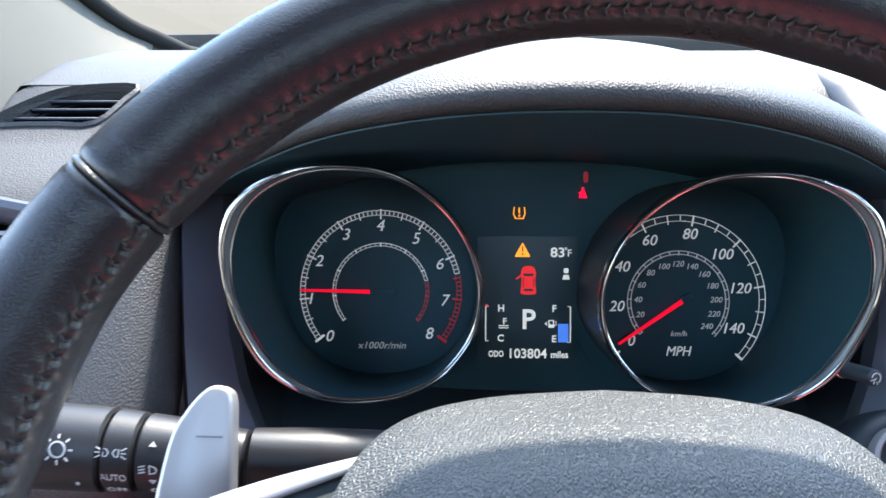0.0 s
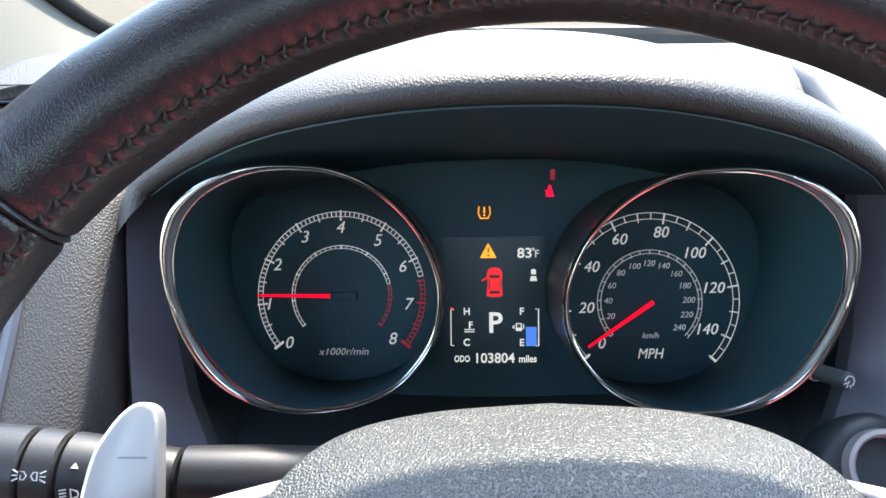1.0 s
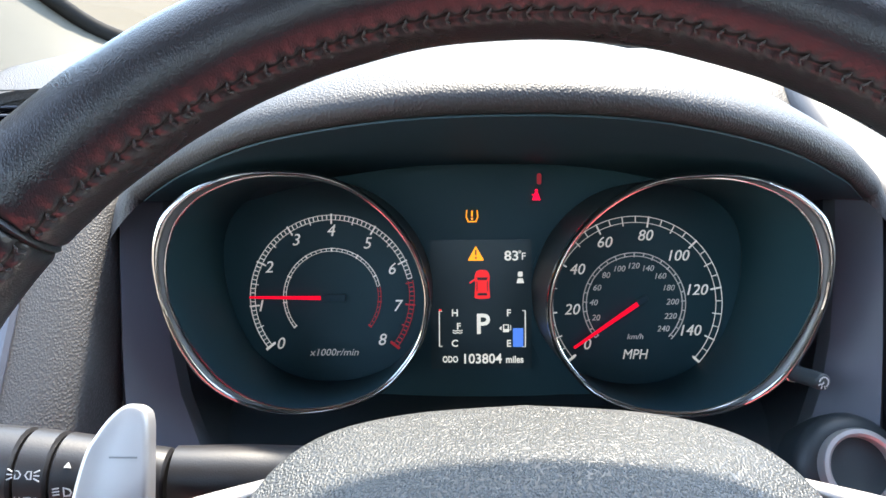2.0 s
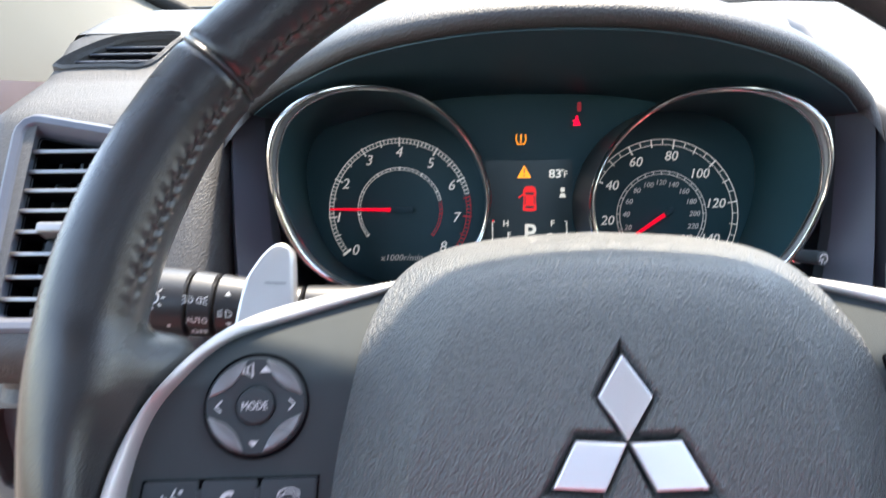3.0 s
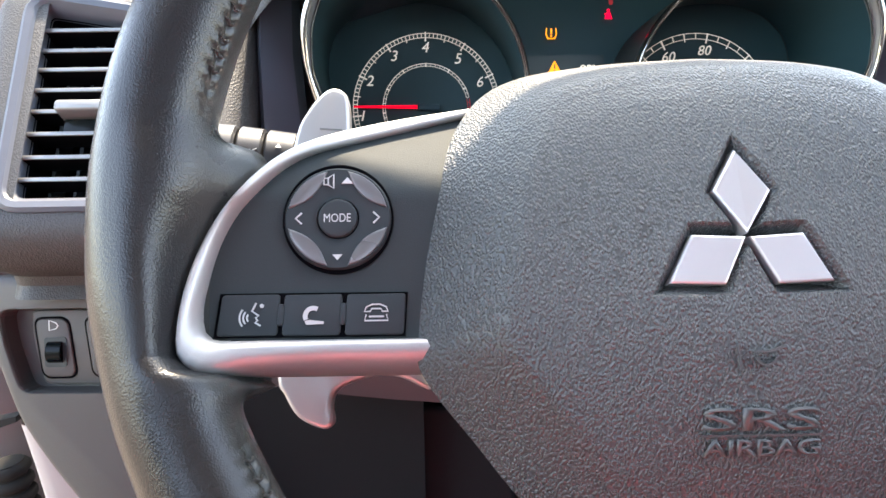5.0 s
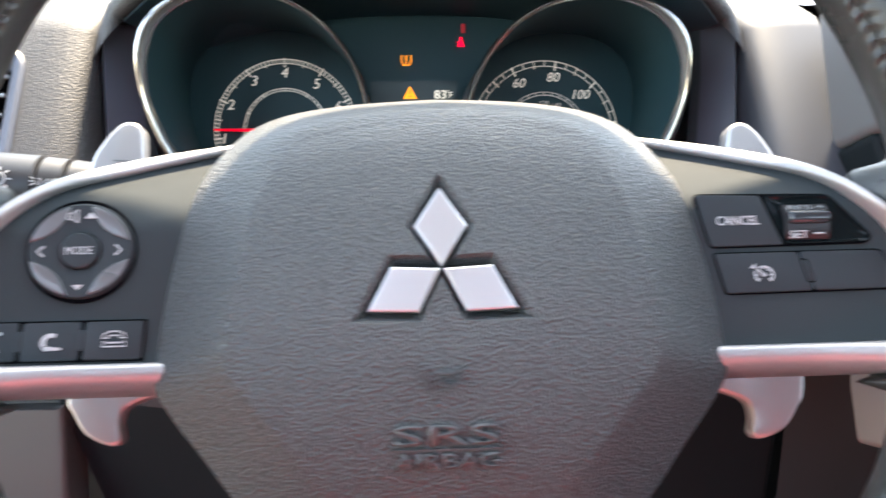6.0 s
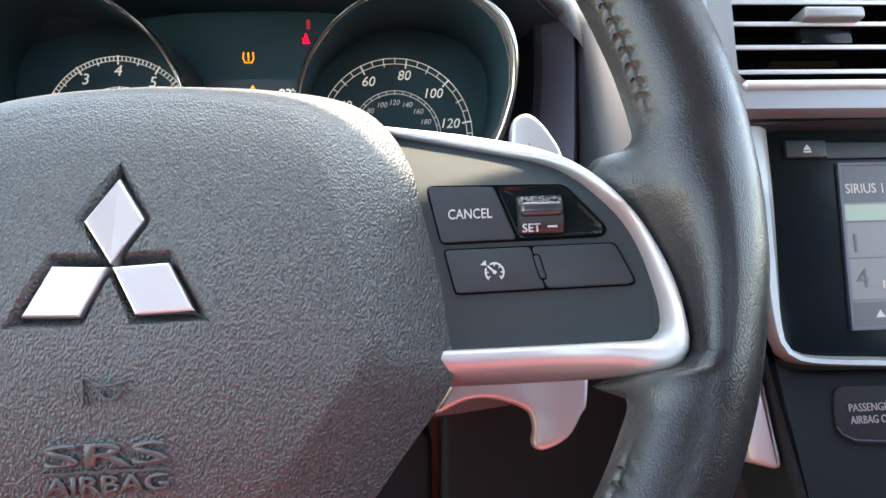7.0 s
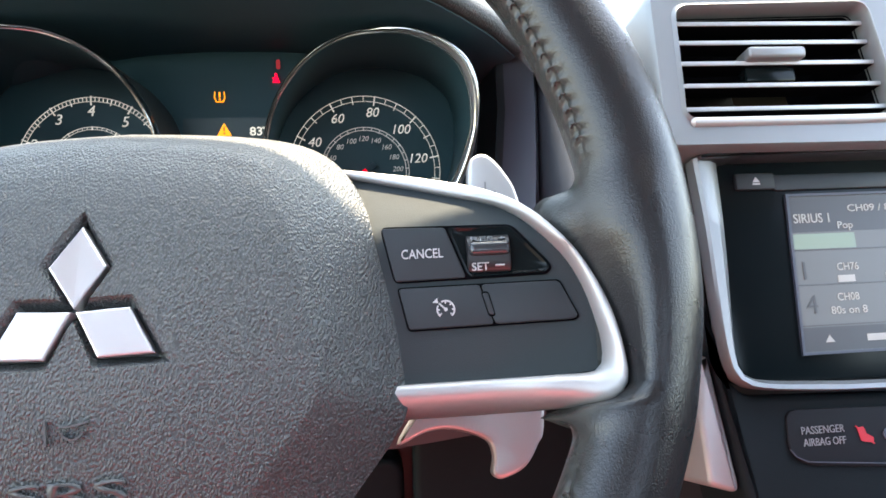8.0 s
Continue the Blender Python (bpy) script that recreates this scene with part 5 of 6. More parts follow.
def tick(bm, cx, cy, r0, r1, a, w, z):
    d = Vector((math.cos(radians(a)), math.sin(radians(a))))
    stroke(bm, [Vector((cx, cy)) + d * r0, Vector((cx, cy)) + d * r1], w, z, z + 0.0005)


def cluster():
    c = thing("instrument_cluster", pose(*C_AT, 90 - C_LEAN, 0, 0), "dark instrument cluster with two lit chrome-ringed dials", "instrument cluster")
    part("face_plate", prism(rounded(-0.185, -0.085, 0.185, 0.092, 0.03), -0.012, -0.002), M_FACE, c)
    # raised mask between and round the dials
    for cx, side in ((-0.0970, 1), (0.0858, -1)):
        rings = [[(p.x, p.y, bezel_lift(p, cx, side) * k - 0.002) for p in bezel_line(cx, side, g)] for g, k in ((0.0010, 0.0), (0.0008, 0.5), (0.0006, 0.9), (0.0003, 0.98))]
        part("dial_shroud", loft(rings), M_BLACK, c)
        rings = [[(p.x, p.y, bezel_lift(p, cx, side) * k) for p in bezel_line(cx, side, g)] for g, k in ((-0.0014, 0.97), (-0.0022, 0.85), (-0.0010, 0.35), (0.0004, 0.004))]
        part("dial_cone", loft(rings), M_CONE, c)
        # chrome ring, wider towards the outer side
        base = bezel_line(cx, side)
        rings, band, second = [], [], []
        for p in base:
            u = max(0.0, (cx - p.x) * side / 0.06)
            corner = min(1.0, max(0.0, abs(p.y - 0.005) / 0.034))
            wide = 0.0011 + 0.0042 * min(1, u) ** 1.5 * (0.35 + 0.65 * corner)
            bright = 0.0011 + 0.45 * (wide - 0.0011)
            q = Vector((cx, 0.0050))
            d = (p - q).normalized()
            top = bezel_lift(p, cx, side) - 0.0950
            deep = 0.0005 + 0.6 * (wide - 0.0009)
            ring = [(0.0008, 0.0860), (0.0010, 0.0925), (0.0007, 0.0938), (0.0001, 0.0947), (-0.3 * bright, 0.0951), (-0.7 * bright, 0.0950), (-bright, 0.0944), (-bright, 0.0925)]
            rings.append([(p.x + d.x * o, p.y + d.y * o, z + top) for o, z in ring])
            band.append([(p.x + d.x * o, p.y + d.y * o, z + top) for o, z in ((-bright, 0.0930), (-wide, 0.0932 - deep), (-wide, 0.0900 - deep))])
            second.append([(p.x + d.x * o, p.y + d.y * o, z + top) for o, z in ((-wide, 0.0930 - deep), (-wide - 0.0002, 0.0938 - deep), (-wide - 0.0007, 0.0936 - deep), (-wide - 0.0008, 0.0920 - deep))])
        part("bezel_band", loft(band, close_path=True, close_ring=False), M_SURROUND, c)
        part("bezel_line", loft(second, close_path=True, close_ring=False), M_CHROME, c, "thin bright inner line")
        part("chrome_bezel", loft(rings, close_path=True), M_CHROME, c, "polished chrome bezel")
    tach(c)
    speedo(c)
    display(c)
    # slot under the display and shelf above it
    rings = []
    for h, z in ((0.0, -0.002), (0.0, 0.008), (0.0006, 0.0095), (0.003, 0.011), (0.012, 0.020)):
        rings.append([(x / 1000, 0.0775 + h - 0.0070 * (abs(x - 2) / 85) ** 2, z) for x in range(-84, 89, 4)])
    part("shelf", loft(rings, close_ring=False), M_LIP, c)


def tach(c):
    cx, cy = -0.0940, -0.0030
    dial = part("rev_dial", disc(cx, cy, 0.056, -0.003, -0.0008, n=64), M_FACE, c, "black rev counter dial")
    z = -0.0006

    def ang(v):
        return 218 - 32 * v
    white, red = bmesh.new(), bmesh.new()
    for r, w in ((0.0484, 0.0004), (0.0456, 0.00035), (0.0288, 0.0004), (0.0272, 0.0003)):
        dial_ring(white, cx, cy, r, ang(0), ang(6.4), w, z)
        dial_ring(red, cx, cy, r, ang(6.45), ang(8), w, z, 24)
    for k in range(81):
        v = k / 10
        bm = white if v < 6.45 else red
        if k % 10 == 0:
            tick(bm, cx, cy, 0.0432, 0.0492, ang(v), 0.0009, z)
            tick(bm, cx, cy, 0.0268, 0.0292, ang(v), 0.0008, z)
        elif k % 5 == 0:
            tick(bm, cx, cy, 0.0440, 0.0484, ang(v), 0.0006, z)
        else:
            tick(bm, cx, cy, 0.0458, 0.0483, ang(v), 0.0005, z)
        if k % 2 == 0:
            tick(bm, cx, cy, 0.0273, 0.0287, ang(v), 0.0003, z)
    for v, bm in ((0, white), (8, red)):
        d = ang(v)
        tick(bm, cx, cy, 0.0435, 0.0500, d, 0.0015, z)
    part("scale", white, M_WHITE, dial, "white scale")
    part("red_scale", red, M_REDLINE, dial, "red scale end")
    for v, (x, y) in enumerate(mm([(-124.5, -30), (-135.9, -7.5), (-130.9, 15.3), (-114.6, 31.2), (-94, 36.5), (-72.6, 28.9), (-58.4, 13.7), (-54.8, -8.2), (-64.5, -28.2)])):
        part("numeral", lettering(str(v), x, y, 0.0068, z, z + 0.0005, 0.22), M_WHITE, dial)
    part("print", lettering("x1000r/min", -0.0934, -0.0356, 0.0040, z, z + 0.0004, 0.22, width=0.0290), M_DIM, dial)
    # needle
    a = radians(179.0)
    d, t = Vector((math.cos(a), math.sin(a))), Vector((-math.sin(a), math.cos(a)))
    q = Vector((cx, cy))
    o = [q + d * 0.0475 + t * 0.0006, q + d * 0.0475 - t * 0.0006, q + d * 0.006 - t * 0.0012, q + d * 0.006 + t * 0.0012]
    n = part("needle", prism(o, 0.004, 0.0055, 0.0003, 2), M_RED, dial, "glowing red needle")
    part("needle_tail", prism([q + d * 0.006 + t * 0.0020, q + d * 0.006 - t * 0.0020, q - d * 0.0085 - t * 0.0020, q - d * 0.0085 + t * 0.0020], 0.003, 0.0046, 0.0004, 2), M_LIP, n)


def speedo(c):
    cx, cy = 0.0838, -0.0085
    dial = part("speed_dial", disc(cx, cy, 0.064, -0.003, -0.0008, n=64), M_FACE, c, "black speedometer dial")
    z = -0.0006

    def ang(v):
        return 221 - 1.755 * v
    white, dim = bmesh.new(), bmesh.new()
    for r, w in ((0.0516, 0.0004), (0.0480, 0.00035)):
        dial_ring(white, cx, cy, r, ang(0), ang(150), w, z, 80)
    for r in (0.0302, 0.0282):
        dial_ring(dim, cx, cy, r, ang(0), ang(151), 0.0005, z)
    for v in range(0, 151, 5):
        if v % 20 == 0:
            tick(white, cx, cy, 0.0455, 0.0520, ang(v), 0.0009, z)
        elif v % 10 == 0:
            tick(white, cx, cy, 0.0462, 0.0516, ang(v), 0.0006, z)
        else:
            tick(white, cx, cy, 0.0482, 0.0515, ang(v), 0.0005, z)
    tick(white, cx, cy, 0.0462, 0.0530, ang(0), 0.0015, z)
    tick(white, cx, cy, 0.0470, 0.0530, ang(150), 0.0014, z)
    for v in range(0, 241, 10):
        tick(dim, cx, cy, 0.0276 if v % 20 == 0 else 0.0284, 0.0301, 221 - 1.09 * v, 0.0006, z)
    part("scale", white, M_WHITE, dial, "white mile scale")
    part("inner_scale", dim, M_DIM, dial, "grey kilometre scale")
    for text, (x, y) in zip(("0", "20", "40", "60", "80", "100", "120", "140"), mm([(55.1, -33.1), (45.7, -11.4), (49, 13.4), (65.9, 29.9), (90.8, 33.9), (111.3, 21.3), (121.4, -0.2), (117.6, -24.4)])):
        inward = 0.955 if len(text) < 3 or text == "100" else 0.99
        x, y = cx + (x - cx) * inward, cy + (y - cy) * inward
        part("numeral", lettering(text, x, y, 0.0063, z, z + 0.0005, 0.22), M_WHITE, dial)
    for v in range(20, 241, 20):
        a = radians(221 - 1.09 * v)
        rr = 0.0238 - 0.0012 * (v >= 100)
        part("small_numeral", lettering(str(v), cx + rr * math.cos(a), cy + rr * math.sin(a), 0.0034, z, z + 0.0004, 0.22), M_DIM, dial)
    part("print", lettering("MPH", 0.0846, -0.0382, 0.0058, z, z + 0.0004, 0.22, width=0.0150), M_WHITE, dial)
    part("print", lettering("km/h", 0.0844, -0.0277, 0.0032, z, z + 0.0004, 0.22, width=0.0095), M_DIM, dial)
    a = radians(214.5)
    d, t = Vector((math.cos(a), math.sin(a))), Vector((-math.sin(a), math.cos(a)))
    q = Vector((cx, cy))
    o = [q + d * 0.0440 + t * 0.0007, q + d * 0.0440 - t * 0.0007, q - d * 0.0010 - t * 0.0013, q - d * 0.0010 + t * 0.0013]
    n = part("needle", prism(o, 0.004, 0.0055, 0.0003, 2), M_RED, dial, "glowing red needle")
    part("needle_tail", prism([q - d * 0.001 + t * 0.0022, q - d * 0.001 - t * 0.0022, q - d * 0.008 - t * 0.0018, q - d * 0.008 + t * 0.0018], 0.003, 0.0046, 0.0004, 2), M_LIP, n)


def display(c):
    z, h = 0.0000, 0.0005
    lcd = part("display", prism(rounded(-0.036, -0.046, 0.0235, 0.030, 0.001), -0.003, -0.0002), M_LCD, c, "small lit information display")
    # tyre pressure lamp
    bm = bmesh.new()
    x, y = -0.0113, 0.0442
    stroke(bm, [(x - 0.0022, y - 0.0032), (x - 0.0034, y - 0.0008), (x - 0.0030, y + 0.0033)], 0.0006, z, z + h)
    stroke(bm, [(x + 0.0022, y - 0.0032), (x + 0.0034, y - 0.0008), (x + 0.0030, y + 0.0033)], 0.0006, z, z + h)
    stroke(bm, [(x - 0.0026, y - 0.0034), (x + 0.0026, y - 0.0034)], 0.0006, z, z + h)
    stroke(bm, [(x, y - 0.0004), (x, y + 0.0030)], 0.0009, z, z + h)
    disc(x, y - 0.0017, 0.0006, z, z + h, n=10, bm=bm)
    part("tyre_lamp", bm, M_AMBER, c, "amber tyre pressure lamp")
    # seat belt lamp: plain figure-free mark
    bm = bmesh.new()
    x, y = 0.0264, 0.0560
    disc(x, y + 0.0026, 0.0009, z, z + h, n=12, bm=bm)
    prism([(x - 0.0010, y + 0.0014), (x + 0.0010, y + 0.0014), (x + 0.0024, y - 0.0030), (x - 0.0024, y - 0.0030)], z, z + h, bm=bm)
    stroke(bm, [(x - 0.0026, y + 0.0004), (x + 0.0024, y - 0.0030)], 0.0006, z, z + h + 0.0001)
    part("belt_lamp", bm, M_LAMPRED, c, "red seat belt lamp")
    # reflection of the belt lamp, put in as a small glowing plate
    bm = prism(rounded(0.0268, 0.0622, 0.0294, 0.0686, 0.001), z - 0.0002, z + 0.0001)
    part("lamp_reflection", bm, M_REDLINE, c, "painted red reflection above the belt lamp")
    # warning triangle
    x, y = -0.0092, 0.0219
    w = part("warning_triangle", prism(soften([(x - 0.0048, y - 0.0040), (x + 0.0048, y - 0.0040), (x, y + 0.0046)], 0.0006), z, z + h), M_AMBER, lcd, "amber warning triangle")
    bm = stroke(bmesh.new(), [(x, y - 0.0008), (x, y + 0.0024)], 0.0009, z + h, z + h + 0.0002)
    disc(x, y - 0.0024, 0.0006, z + h, z + h + 0.0002, n=10, bm=bm)
    part("mark", bm, M_BLACK, w)
    part("print", lettering("83", 0.0116, 0.0207, 0.0056, z, z + h, width=0.0082, bold=0.00012), M_LCDWHITE, lcd)
    part("print", lettering("F", 0.0189, 0.0203, 0.0042, z, z + h), M_LCDWHITE, lcd)
    part("print", stroke(bmesh.new(), arc(0.0166, 0.0228, 0.0006, 0, 360, 10)[:-1], 0.0004, z, z + h, True), M_LCDWHITE, lcd)
    # small white mark under the temperature
    bm = bmesh.new()
    x, y = 0.0168, 0.0078
    prism([(x - 0.0022, y - 0.0034), (x + 0.0022, y - 0.0034), (x + 0.0014, y - 0.0006), (x - 0.0014, y - 0.0006)], z, z + h, bm=bm)
    prism(rounded(x - 0.0014, y + 0.0004, x + 0.0014, y + 0.0034, 0.0008), z, z + h, bm=bm)
    part("print", bm, M_LCDWHITE, lcd)
    # red car with an open door
    x, y = -0.0056, 0.0034
    body = prism(spline([(x - 0.0037, y - 0.0078), (x + 0.0037, y - 0.0078), (x + 0.0045, y - 0.0055), (x + 0.0040, y), (x + 0.0044, y + 0.0052), (x + 0.0026, y + 0.0086), (x - 0.0026, y + 0.0086), (x - 0.0044, y + 0.0052), (x - 0.0040, y), (x - 0.0045, y - 0.0055)], 4, True), z, z + h)
    stroke(body, [(x - 0.0040, y + 0.0036), (x - 0.0074, y + 0.0012)], 0.0009, z, z + h)
    car = part("car_symbol", body, M_LCDRED, lcd, "red car symbol with open door")
    bm = prism([(x - 0.0026, y + 0.0030), (x + 0.0026, y + 0.0030), (x + 0.0032, y + 0.0046), (x - 0.0032, y + 0.0046)], z + h, z + h + 0.0002)
    prism([(x - 0.0030, y - 0.0060), (x + 0.0030, y - 0.0060), (x + 0.0026, y - 0.0046), (x - 0.0026, y - 0.0046)], z + h, z + h + 0.0002, bm=bm)
    for s in (-1, 1):
        stroke(bm, [(x + s * 0.0031, y - 0.0034), (x + s * 0.0031, y + 0.0022)], 0.0005, z + h, z + h + 0.0002)
    part("mark", bm, M_BLACK, car)
    # gauge brackets, letters
    for x0, x1, y in ((-29.3, -31.0, -32.6), (17.8, 19.6, -33.2)):
        part("gauge_bracket", stroke(bmesh.new(), mm([(x0, -11.8), (x1, -11.8), (x1, y), (x0, y)]), 0.0006, z, z + h), M_LCDWHITE, lcd)
    for t, x, y in (("H", -21.8, -12.8), ("C", -22.0, -30.8), ("F", 10.0, -13.0), ("E", 10.0, -31.1)):
        part("print", lettering(t, x / 1000, y / 1000, 0.0040, z, z + h, bold=0.0001), M_LCDWHITE, lcd)
    part("red_dash", box(-0.0312, -0.0118, z, -0.0298, -0.0106, z + h), M_LCDRED, lcd)
    part("gear_letter", lettering("P", -0.0050, -0.0193, 0.0116, z, z + h, bold=0.0003), M_LCDWHITE, lcd)
    for text, x, y, tall, wide in (("ODO", -0.0247, -0.0403, 0.0036, 0.0090), ("103804", -0.0054, -0.0400, 0.0056, 0.0222), ("miles", 0.0133, -0.0406, 0.0040, 0.0102)):
        part("print", lettering(text, x, y, tall, z, z + h, width=wide, bold=0.0001), M_LCDWHITE, lcd)
    part("fuel_bar", prism(mm([(12.3, -33.2), (18.4, -33.2), (18.4, -22.2), (12.3, -22.2)]), z, z + h), M_LCDBLUE, lcd, "blue fuel level bar")
    bm = bmesh.new()
    stroke(bm, mm([(6.8, -20.2), (9.6, -20.2), (9.6, -24.2), (6.8, -24.2)]), 0.0008, z, z + h, True)
    prism(mm([(7, -22.6), (9.4, -22.6), (9.4, -24.2), (7, -24.2)]), z, z + h, bm=bm)
    stroke(bm, mm([(9.8, -23.2), (11.0, -23.2), (11.0, -20.4)]), 0.0004, z, z + h)
    prism(mm([(5.6, -21.0), (5.6, -23.4), (4.2, -22.2)]), z, z + h, bm=bm)
    part("pump_symbol", bm, M_LCDWHITE, lcd)
    bm = bmesh.new()
    stroke(bm, mm([(-20.2, -18.8), (-20.2, -22.6)]), 0.0008, z, z + h)
    for k in (0, 1.4):
        stroke(bm, mm([(-20.2, -19.2 - k), (-18.4, -19.2 - k)]), 0.0005, z, z + h)
    for k in (0, 1.3):
        stroke(bm, mm([(-23.2, -23.2 - k), (-21.6, -23.6 - k), (-20.2, -23.2 - k), (-18.8, -23.6 - k), (-17.4, -23.2 - k)]), 0.0005, z, z + h)
    part("print", bm, M_LCDWHITE, lcd)


cluster()


# ---- small controls near the instruments ----
def dimmer_knob():
    k = thing("dimmer_knob", look((0.1845, 0.346, 1.0318), (0.1900, 0.324, 1.0342)) @ pose(0, 0, 0, 180, 0, 0), "black instrument dimmer push knob with printed mark", "knob")
    part("stem", disc(0, 0, 0.0050, -0.002, 0.002, 0.001), M_CHROME, k)
    part("cap", disc(0, 0, 0.0038, 0.002, 0.021, 0.0010), M_BLACK, k)
    bm = stroke(bmesh.new(), arc(0, 0, 0.0023, 120, 350, 16), 0.0005, 0.021, 0.0213)
    stroke(bm, [(0, 0), (0.0014, 0.0011)], 0.0005, 0.021, 0.0213)
    for a in (20, 60, 100):
        stroke(bm, [(0.0017 * math.cos(radians(a)), 0.0017 * math.sin(radians(a))), (0.0031 * math.cos(radians(a)), 0.0031 * math.sin(radians(a)))], 0.0004, 0.021, 0.0213)
    part("print", bm, M_PRINT, k)


def ignition():
    g = thing("ignition_switch", pose(0.2126, 0.3300, 0.9905, 90 - 28, 0, 0), "round ignition switch with pale metal ring", "ignition switch")
    rings = [[(r * math.cos(2 * math.pi * k / 48), r * math.sin(2 * math.pi * k / 48), z) for k in range(48)] for r, z in ((0.0185, -0.02), (0.0185, 0.0), (0.0178, 0.0018), (0.0158, 0.0022), (0.0146, 0.0010), (0.0142, -0.008))]
    part("ring", loft(rings), M_SILVER, g, "pale metal ring")
    part("barrel", disc(0, 0, 0.0144, -0.02, -0.005, 0.002), M_BLACK, g)
    part("surround", disc(0, 0, 0.0265, -0.03, -0.004, 0.008, n=48), M_BLACK, g)


def switches():
    m = pose(-0.2425, 0.3545, 0.9150, 80, 0, 0)
    rec = thing("switch_panel", m, "recessed dark switch panel low on the dash", "switch panel")
    part("back_plate", prism(soften(mm([(-40, 20.5), (-39.3, 1), (-33.5, -24), (66, -25), (66, 20.5)]), 0.004), -0.0142, -0.0100, 0.001), M_PLASTIC, rec)
    for x in (-0.0262, 0.0035, 0.0330):
        o2 = [(x + p[0] - 0.0022 * p[1] / 0.018, p[1] - 0.002) for p in rounded(-0.0098, -0.0176, 0.0098, 0.0176, 0.005)]
        sw = part("switch", prism(o2, -0.014, -0.0088, 0.0010, 3), M_PLASTIC, rec, "grey switch insert")
        # dark plate drawn as the shade in the gap round each switch
        part("switch_gap", prism([(p[0] + (p[0] - x) * 0.09, p[1] * 1.06 + 0.0001) for p in o2], -0.0120, -0.0096), M_DUCT, sw)
        if x < 0:
            part("wheel_slot", prism(rounded(x - 0.0062, -0.0135, x + 0.0068, 0.0045, 0.002), -0.0088, -0.0082), M_BLACK, sw)
            part("thumb_wheel", tube([(x - 0.0040, -0.0045, -0.0105), (x + 0.0046, -0.0045, -0.0105)], 0.0068, 24), M_GLOSS, sw, "glossy thumb wheel")
            bm = stroke(bmesh.new(), [(x - 0.003, 0.0085), (x - 0.003, 0.0145), (x + 0.001, 0.0130), (x + 0.0022, 0.0112), (x + 0.001, 0.0095)], 0.0006, -0.0086, -0.0082, True)
            part("print", bm, M_DIM, sw)
        else:
            bm = stroke(bmesh.new(), [(x - 0.004, -0.004), (x, 0.004), (x + 0.004, -0.004)], 0.0006, -0.0086, -0.0082, True)
            stroke(bm, [(x - 0.004, -0.0065), (x + 0.004, -0.0065)], 0.0006, -0.0086, -0.0082)
            part("print", bm, M_DIM, sw)


dimmer_knob()
ignition()
switches()


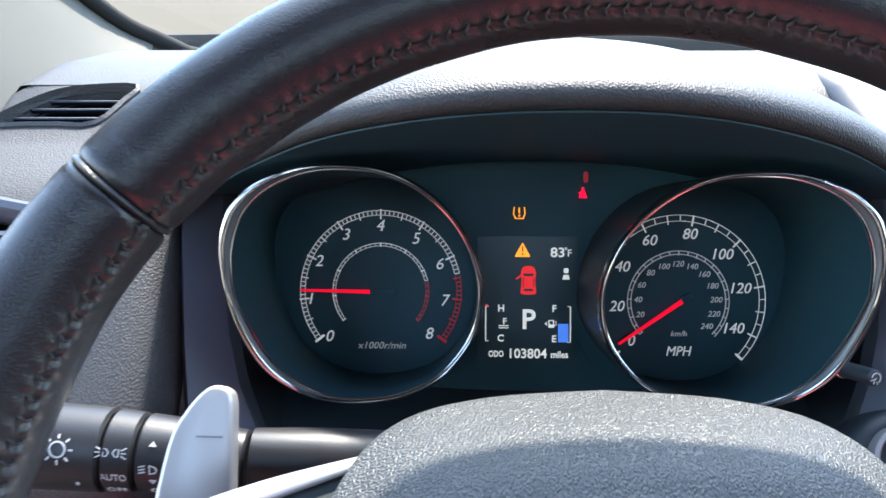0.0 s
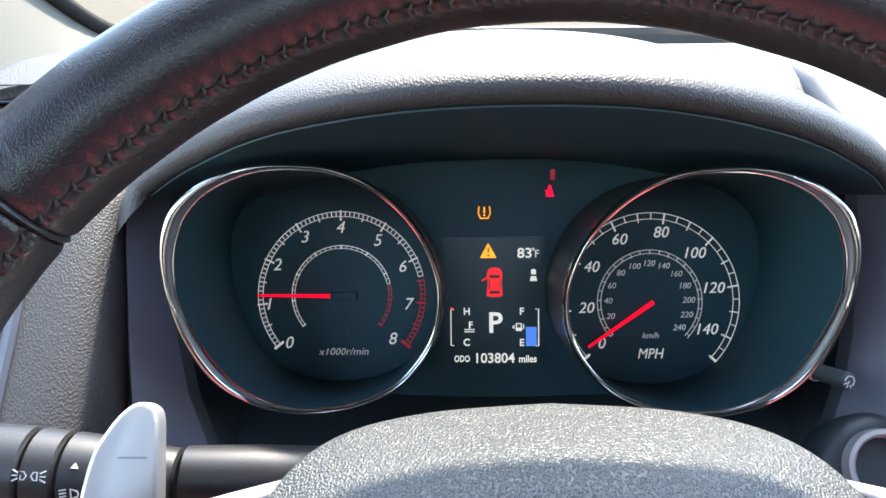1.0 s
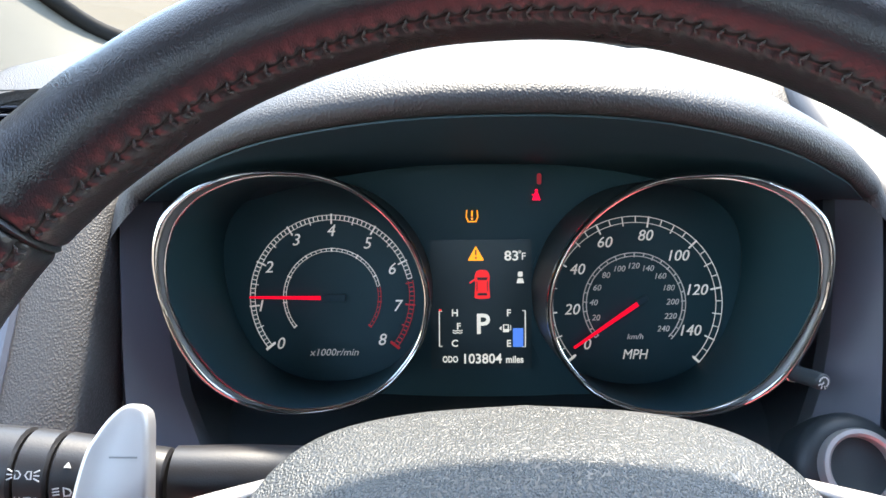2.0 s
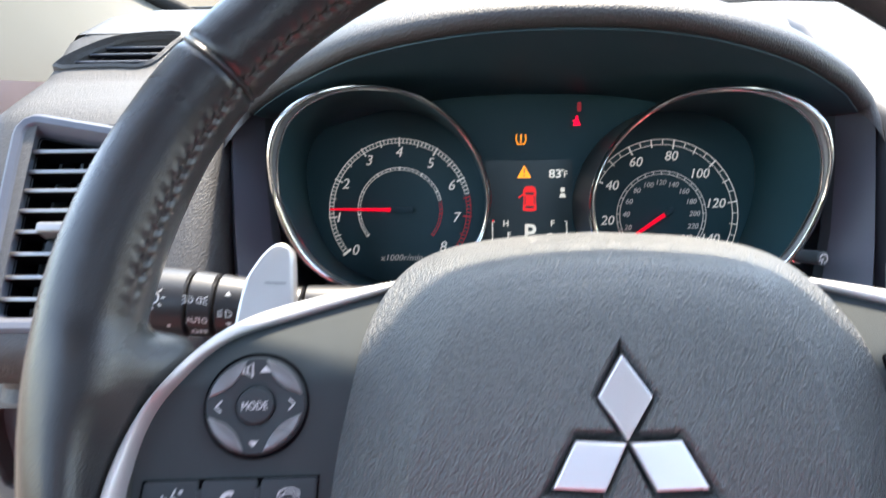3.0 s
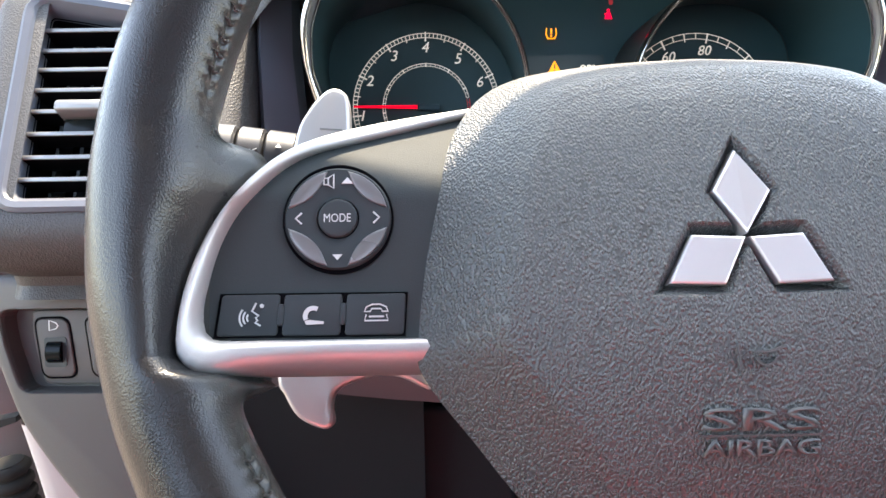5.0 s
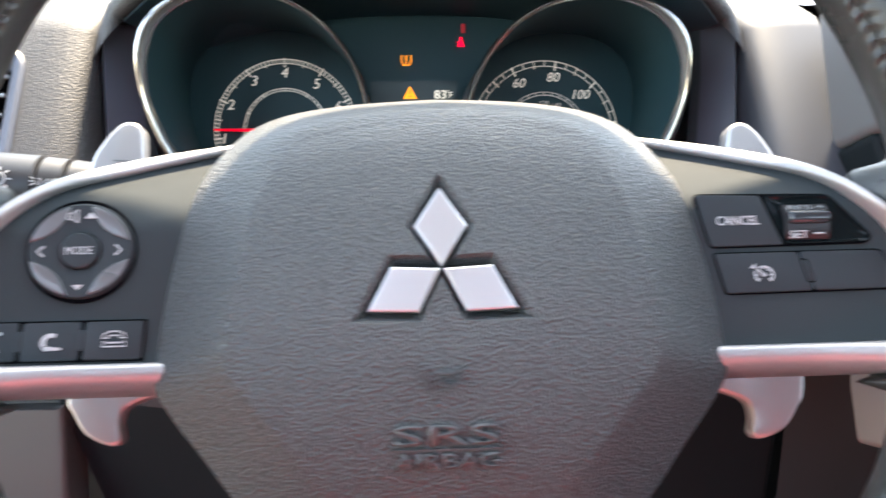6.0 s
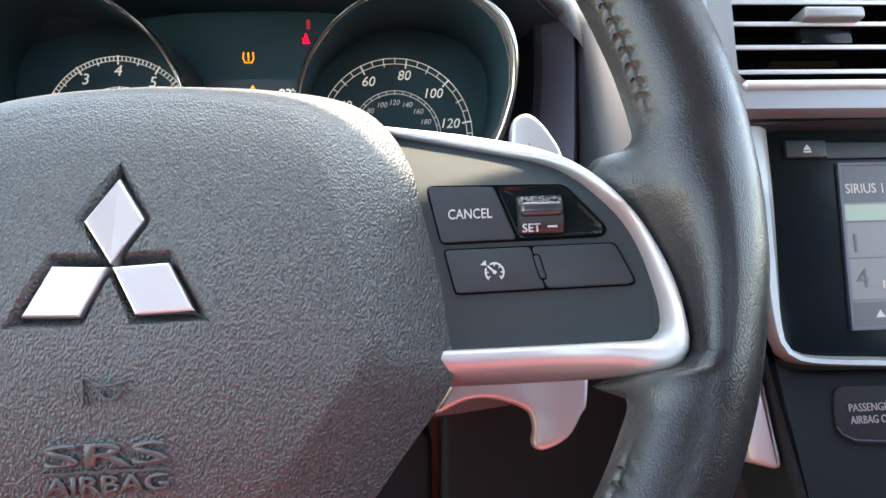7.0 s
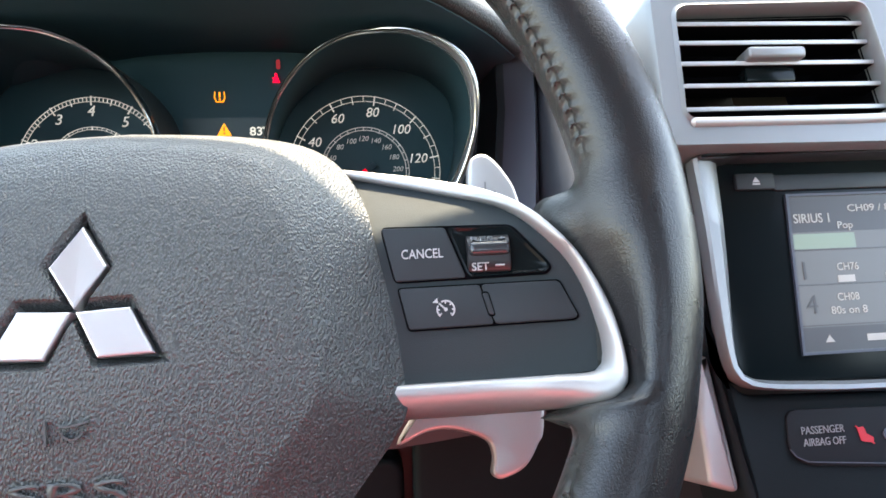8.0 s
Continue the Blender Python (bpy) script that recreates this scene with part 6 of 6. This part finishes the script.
# ---- centre stack ----
def stack():
    m = pose(*S_AT, 90 - S_LEAN, 0, 0)
    f = thing("centre_fascia", m, "grey centre fascia round vent and radio", "fascia")
    # upper frame carrying the vent
    outer = soften(mm([(-74, 61.5), (150, 60.5), (150, 152), (-74, 146)]), 0.006)
    inner = soften(mm([(-61, 75.2), (56, 75.2), (47, 139.5), (-60.2, 137.5)]), 0.006)
    rings = [[(p.x, p.y, -0.03) for p in outer], [(p.x, p.y, 0.024) for p in outer], [((p - Vector((0.03, 0.1))).x * 0.98 + 0.03, (p - Vector((0.03, 0.1))).y * 0.97 + 0.1, 0.027) for p in outer], [(p.x, p.y, 0.0265) for p in inner], [(p.x, p.y, 0.010) for p in inner]]
    part("vent_surround", loft(rings), M_SURROUND, f)
    part("vent_lip", tube([(x, 0.0742 + 0.0006 * (abs(x) > 0.057), 0.0262) for x in (-0.0585, -0.057, -0.03, 0.0, 0.03, 0.060, 0.149)], [0.0012] + [0.0026] * 6, 16), M_SILVER, f, "bright silver lip under the vent")
    part("housing_top", prism(soften(mm([(-52, 60.5), (-44, 62.8), (-32, 65.5), (150, 64), (150, 60), (-30, 60), (-38, 58.5), (-50, 58.5)]), 0.002), -0.004, 0.0160, 0.0015), M_BLACK, f)
    # left flank down the stack
    flank = mm([(-74, 62), (-52, 62), (-50, -45), (-38, -60), (150, -66), (150, -150), (-36, -150), (-43.6, -106), (-51.5, -41), (-60, -20), (-66, 20)])
    part("flank", prism(soften(flank, 0.006), -0.05, 0.004, 0.004), M_KNEE, f)
    # silver U round the radio
    o = [Vector(p) for p in mm([(-53.3, 60), (-51, 25), (-50.4, -9), (-49.2, -37), (-45.4, -50.7), (-34.7, -56.8), (-2.7, -59.6), (30, -60.7), (150, -63)])]
    i_ = [Vector(p) for p in mm([(-38.9, 60), (-39.2, 25), (-40.8, -9), (-42.4, -37), (-41.2, -47), (-33.2, -52.5), (-2, -54.9), (30.9, -56.1), (150, -58.4)])]
    o, i_ = resample(spline(o, 6), 50), resample(spline(i_, 6), 50)
    rings = []
    for a, b in zip(o, i_):
        rings.append([(*a.lerp(b, t), z) for t, z in ((0, 0.002), (0, 0.012), (0.12, 0.0135), (0.6, 0.0128), (1, 0.008), (1.0, -0.004))])
    part("silver_surround", loft(rings, close_ring=False), M_SURROUND, f, "satin silver radio surround")
    # slanting silver side strip lower down
    strip = prism(soften(mm([(-56.5, -37), (-52.5, -41), (-44.8, -103.5), (-47, -106), (-60, -102), (-61, -70)]), 0.003), -0.06, 0.0, 0.003)
    part("side_strip", strip, M_SILVER, f, "satin silver side strip")
    # airbag lamp panel
    lamp = thing("airbag_lamp_panel", m @ pose(0, 0, 0.004), "dark passenger airbag lamp panel with white lettering", "indicator panel")
    part("plate", prism(soften(mm([(-19, -68), (60, -70), (60, -101), (-12, -95), (-20, -88)]), 0.006), -0.004, 0.0014, 0.0005), M_LAMPPLATE, lamp)
    part("plate_edge", stroke(bmesh.new(), mm([(-19.6, -87), (-17, -90.6), (-11, -93.4), (20, -96.0), (59, -99.4)]), 0.0005, 0.0012, 0.0020), M_TRIMGREY, lamp)
    bm = lettering("PASSENGER", -0.0126, -0.0785, 0.0037, 0.0016, 0.0020, align="L", width=0.0225)
    part("print", bm, M_LAMPTEXT, lamp)
    part("print", lettering("AIRBAG OFF", -0.0124, -0.0842, 0.0037, 0.0016, 0.0020, align="L", width=0.0222), M_LAMPTEXT, lamp)
    bm = prism(soften(mm([(16.5, -79), (20, -78.5), (21, -82), (24.5, -84), (24, -86.5), (18, -85.5)]), 0.0006), 0.0016, 0.0020)
    stroke(bm, mm([(16, -78), (24.5, -87)]), 0.0006, 0.0016, 0.0021)
    part("lamp", bm, M_REDLINE, lamp, "dim red lamp mark")
    part("hole", disc(0.0325, -0.0830, 0.0028, 0.0010, 0.0022, 0.0004), M_TRIMGREY, lamp)
    # radio
    r = thing("car_radio", m, "gloss black car radio with lit grey screen", "radio")
    part("body", prism(soften(mm([(-38, 61), (150, 70), (150, -57), (-22, -55), (-36, -52), (-40.5, -40)]), 0.006), -0.05, 0.0005, 0.002), M_GLOSS, r)
    part("disc_slot", box(-0.005, 0.0445, -0.001, 0.14, 0.0530, 0.0022, 0.0008), M_BLACK, r)
    b = part("eject_key", box(-0.0265, 0.0452, -0.001, -0.0050, 0.0540, 0.0032, 0.0008), M_BUTTON, r)
    part("print", prism(mm([(-17.6, 49), (-13.6, 49), (-15.6, 51.8)]), 0.0032, 0.0035, bm=box(-0.0176, 0.0476, 0.0032, -0.0136, 0.0484, 0.0035)), M_PRINT, b)
    s = part("screen", prism(mm([(-2.0, -40.8), (140, -40.8), (140, 40.8), (1.8, 40.8)]), -0.001, 0.0012), M_SCREEN, r, "lit grey-blue screen")
    o, i_ = mm([(-3.4, -42.2), (142, -42.2), (142, 42.2), (0.2, 42.2)]), mm([(-2.0, -40.8), (140, -40.8), (140, 40.8), (1.8, 40.8)])
    part("screen_frame", loft([[(*p, 0.0004) for p in o], [(*p, 0.0024) for p in o], [(*p, 0.0024) for p in i_], [(*p, 0.0008) for p in i_]]), M_TRIMGREY, r, smooth=False)
    zz = 0.0013
    part("screen_band", box(0.0016, 0.0215, zz - 0.0004, 0.1395, 0.0405, zz), M_SCREENDK, s)
    part("screen_band", box(0.0010, 0.0125, zz - 0.0004, 0.0360, 0.0205, zz), M_SCREENGREEN, s)
    part("screen_band", box(-0.0014, -0.0405, zz - 0.0004, 0.1395, -0.0285, zz), M_SCREENDK, s)
    for y in (-0.0065, -0.0275, 0.0118):
        part("screen_line", box(0.0006 * (1 if y > 0 else -1), y - 0.0003, zz - 0.0004, 0.1395, y + 0.0003, zz + 0.0001), M_SCREENDK, s)
    for text, x, y, tall, wide in (("SIRIUS 1", 0.0132, 0.0290, 0.0050, 0.0200), ("Pop", 0.0316, 0.0248, 0.0038, 0.0085), ("CH09 / 8", 0.0465, 0.0338, 0.0038, 0.0240), ("CH76", 0.0292, 0.0026, 0.0040, 0.0120), ("80s on 8", 0.0262, -0.0200, 0.0040, 0.0200), ("CH08", 0.0268, -0.0132, 0.0040, 0.0120)):
        part("print", lettering(text, x, y, tall, zz, zz + 0.0003, width=wide), M_LCDDIM, s)
    part("print", prism(mm([(10.4, -36.2), (15.4, -36.2), (12.9, -32.4)]), zz, zz + 0.0003), M_LCDDIM, s)
    for x0, y0, x1, y1 in ((22.8, -5.6, 32.2, -2.0), (33.5, -36.5, 44, -33), (50, -5, 62, -1.6), (50, -21, 64, -17.4)):
        part("print", box(x0 / 1000, y0 / 1000, zz, x1 / 1000, y1 / 1000, zz + 0.0003), M_LCDDIM, s)
    part("print", lettering("1", 0.0048, 0.0012, 0.0095, zz, zz + 0.0003), M_SCREENDK, s)
    part("print", lettering("4", 0.0062, -0.0165, 0.0095, zz, zz + 0.0003), M_SCREENDK, s)


stack()
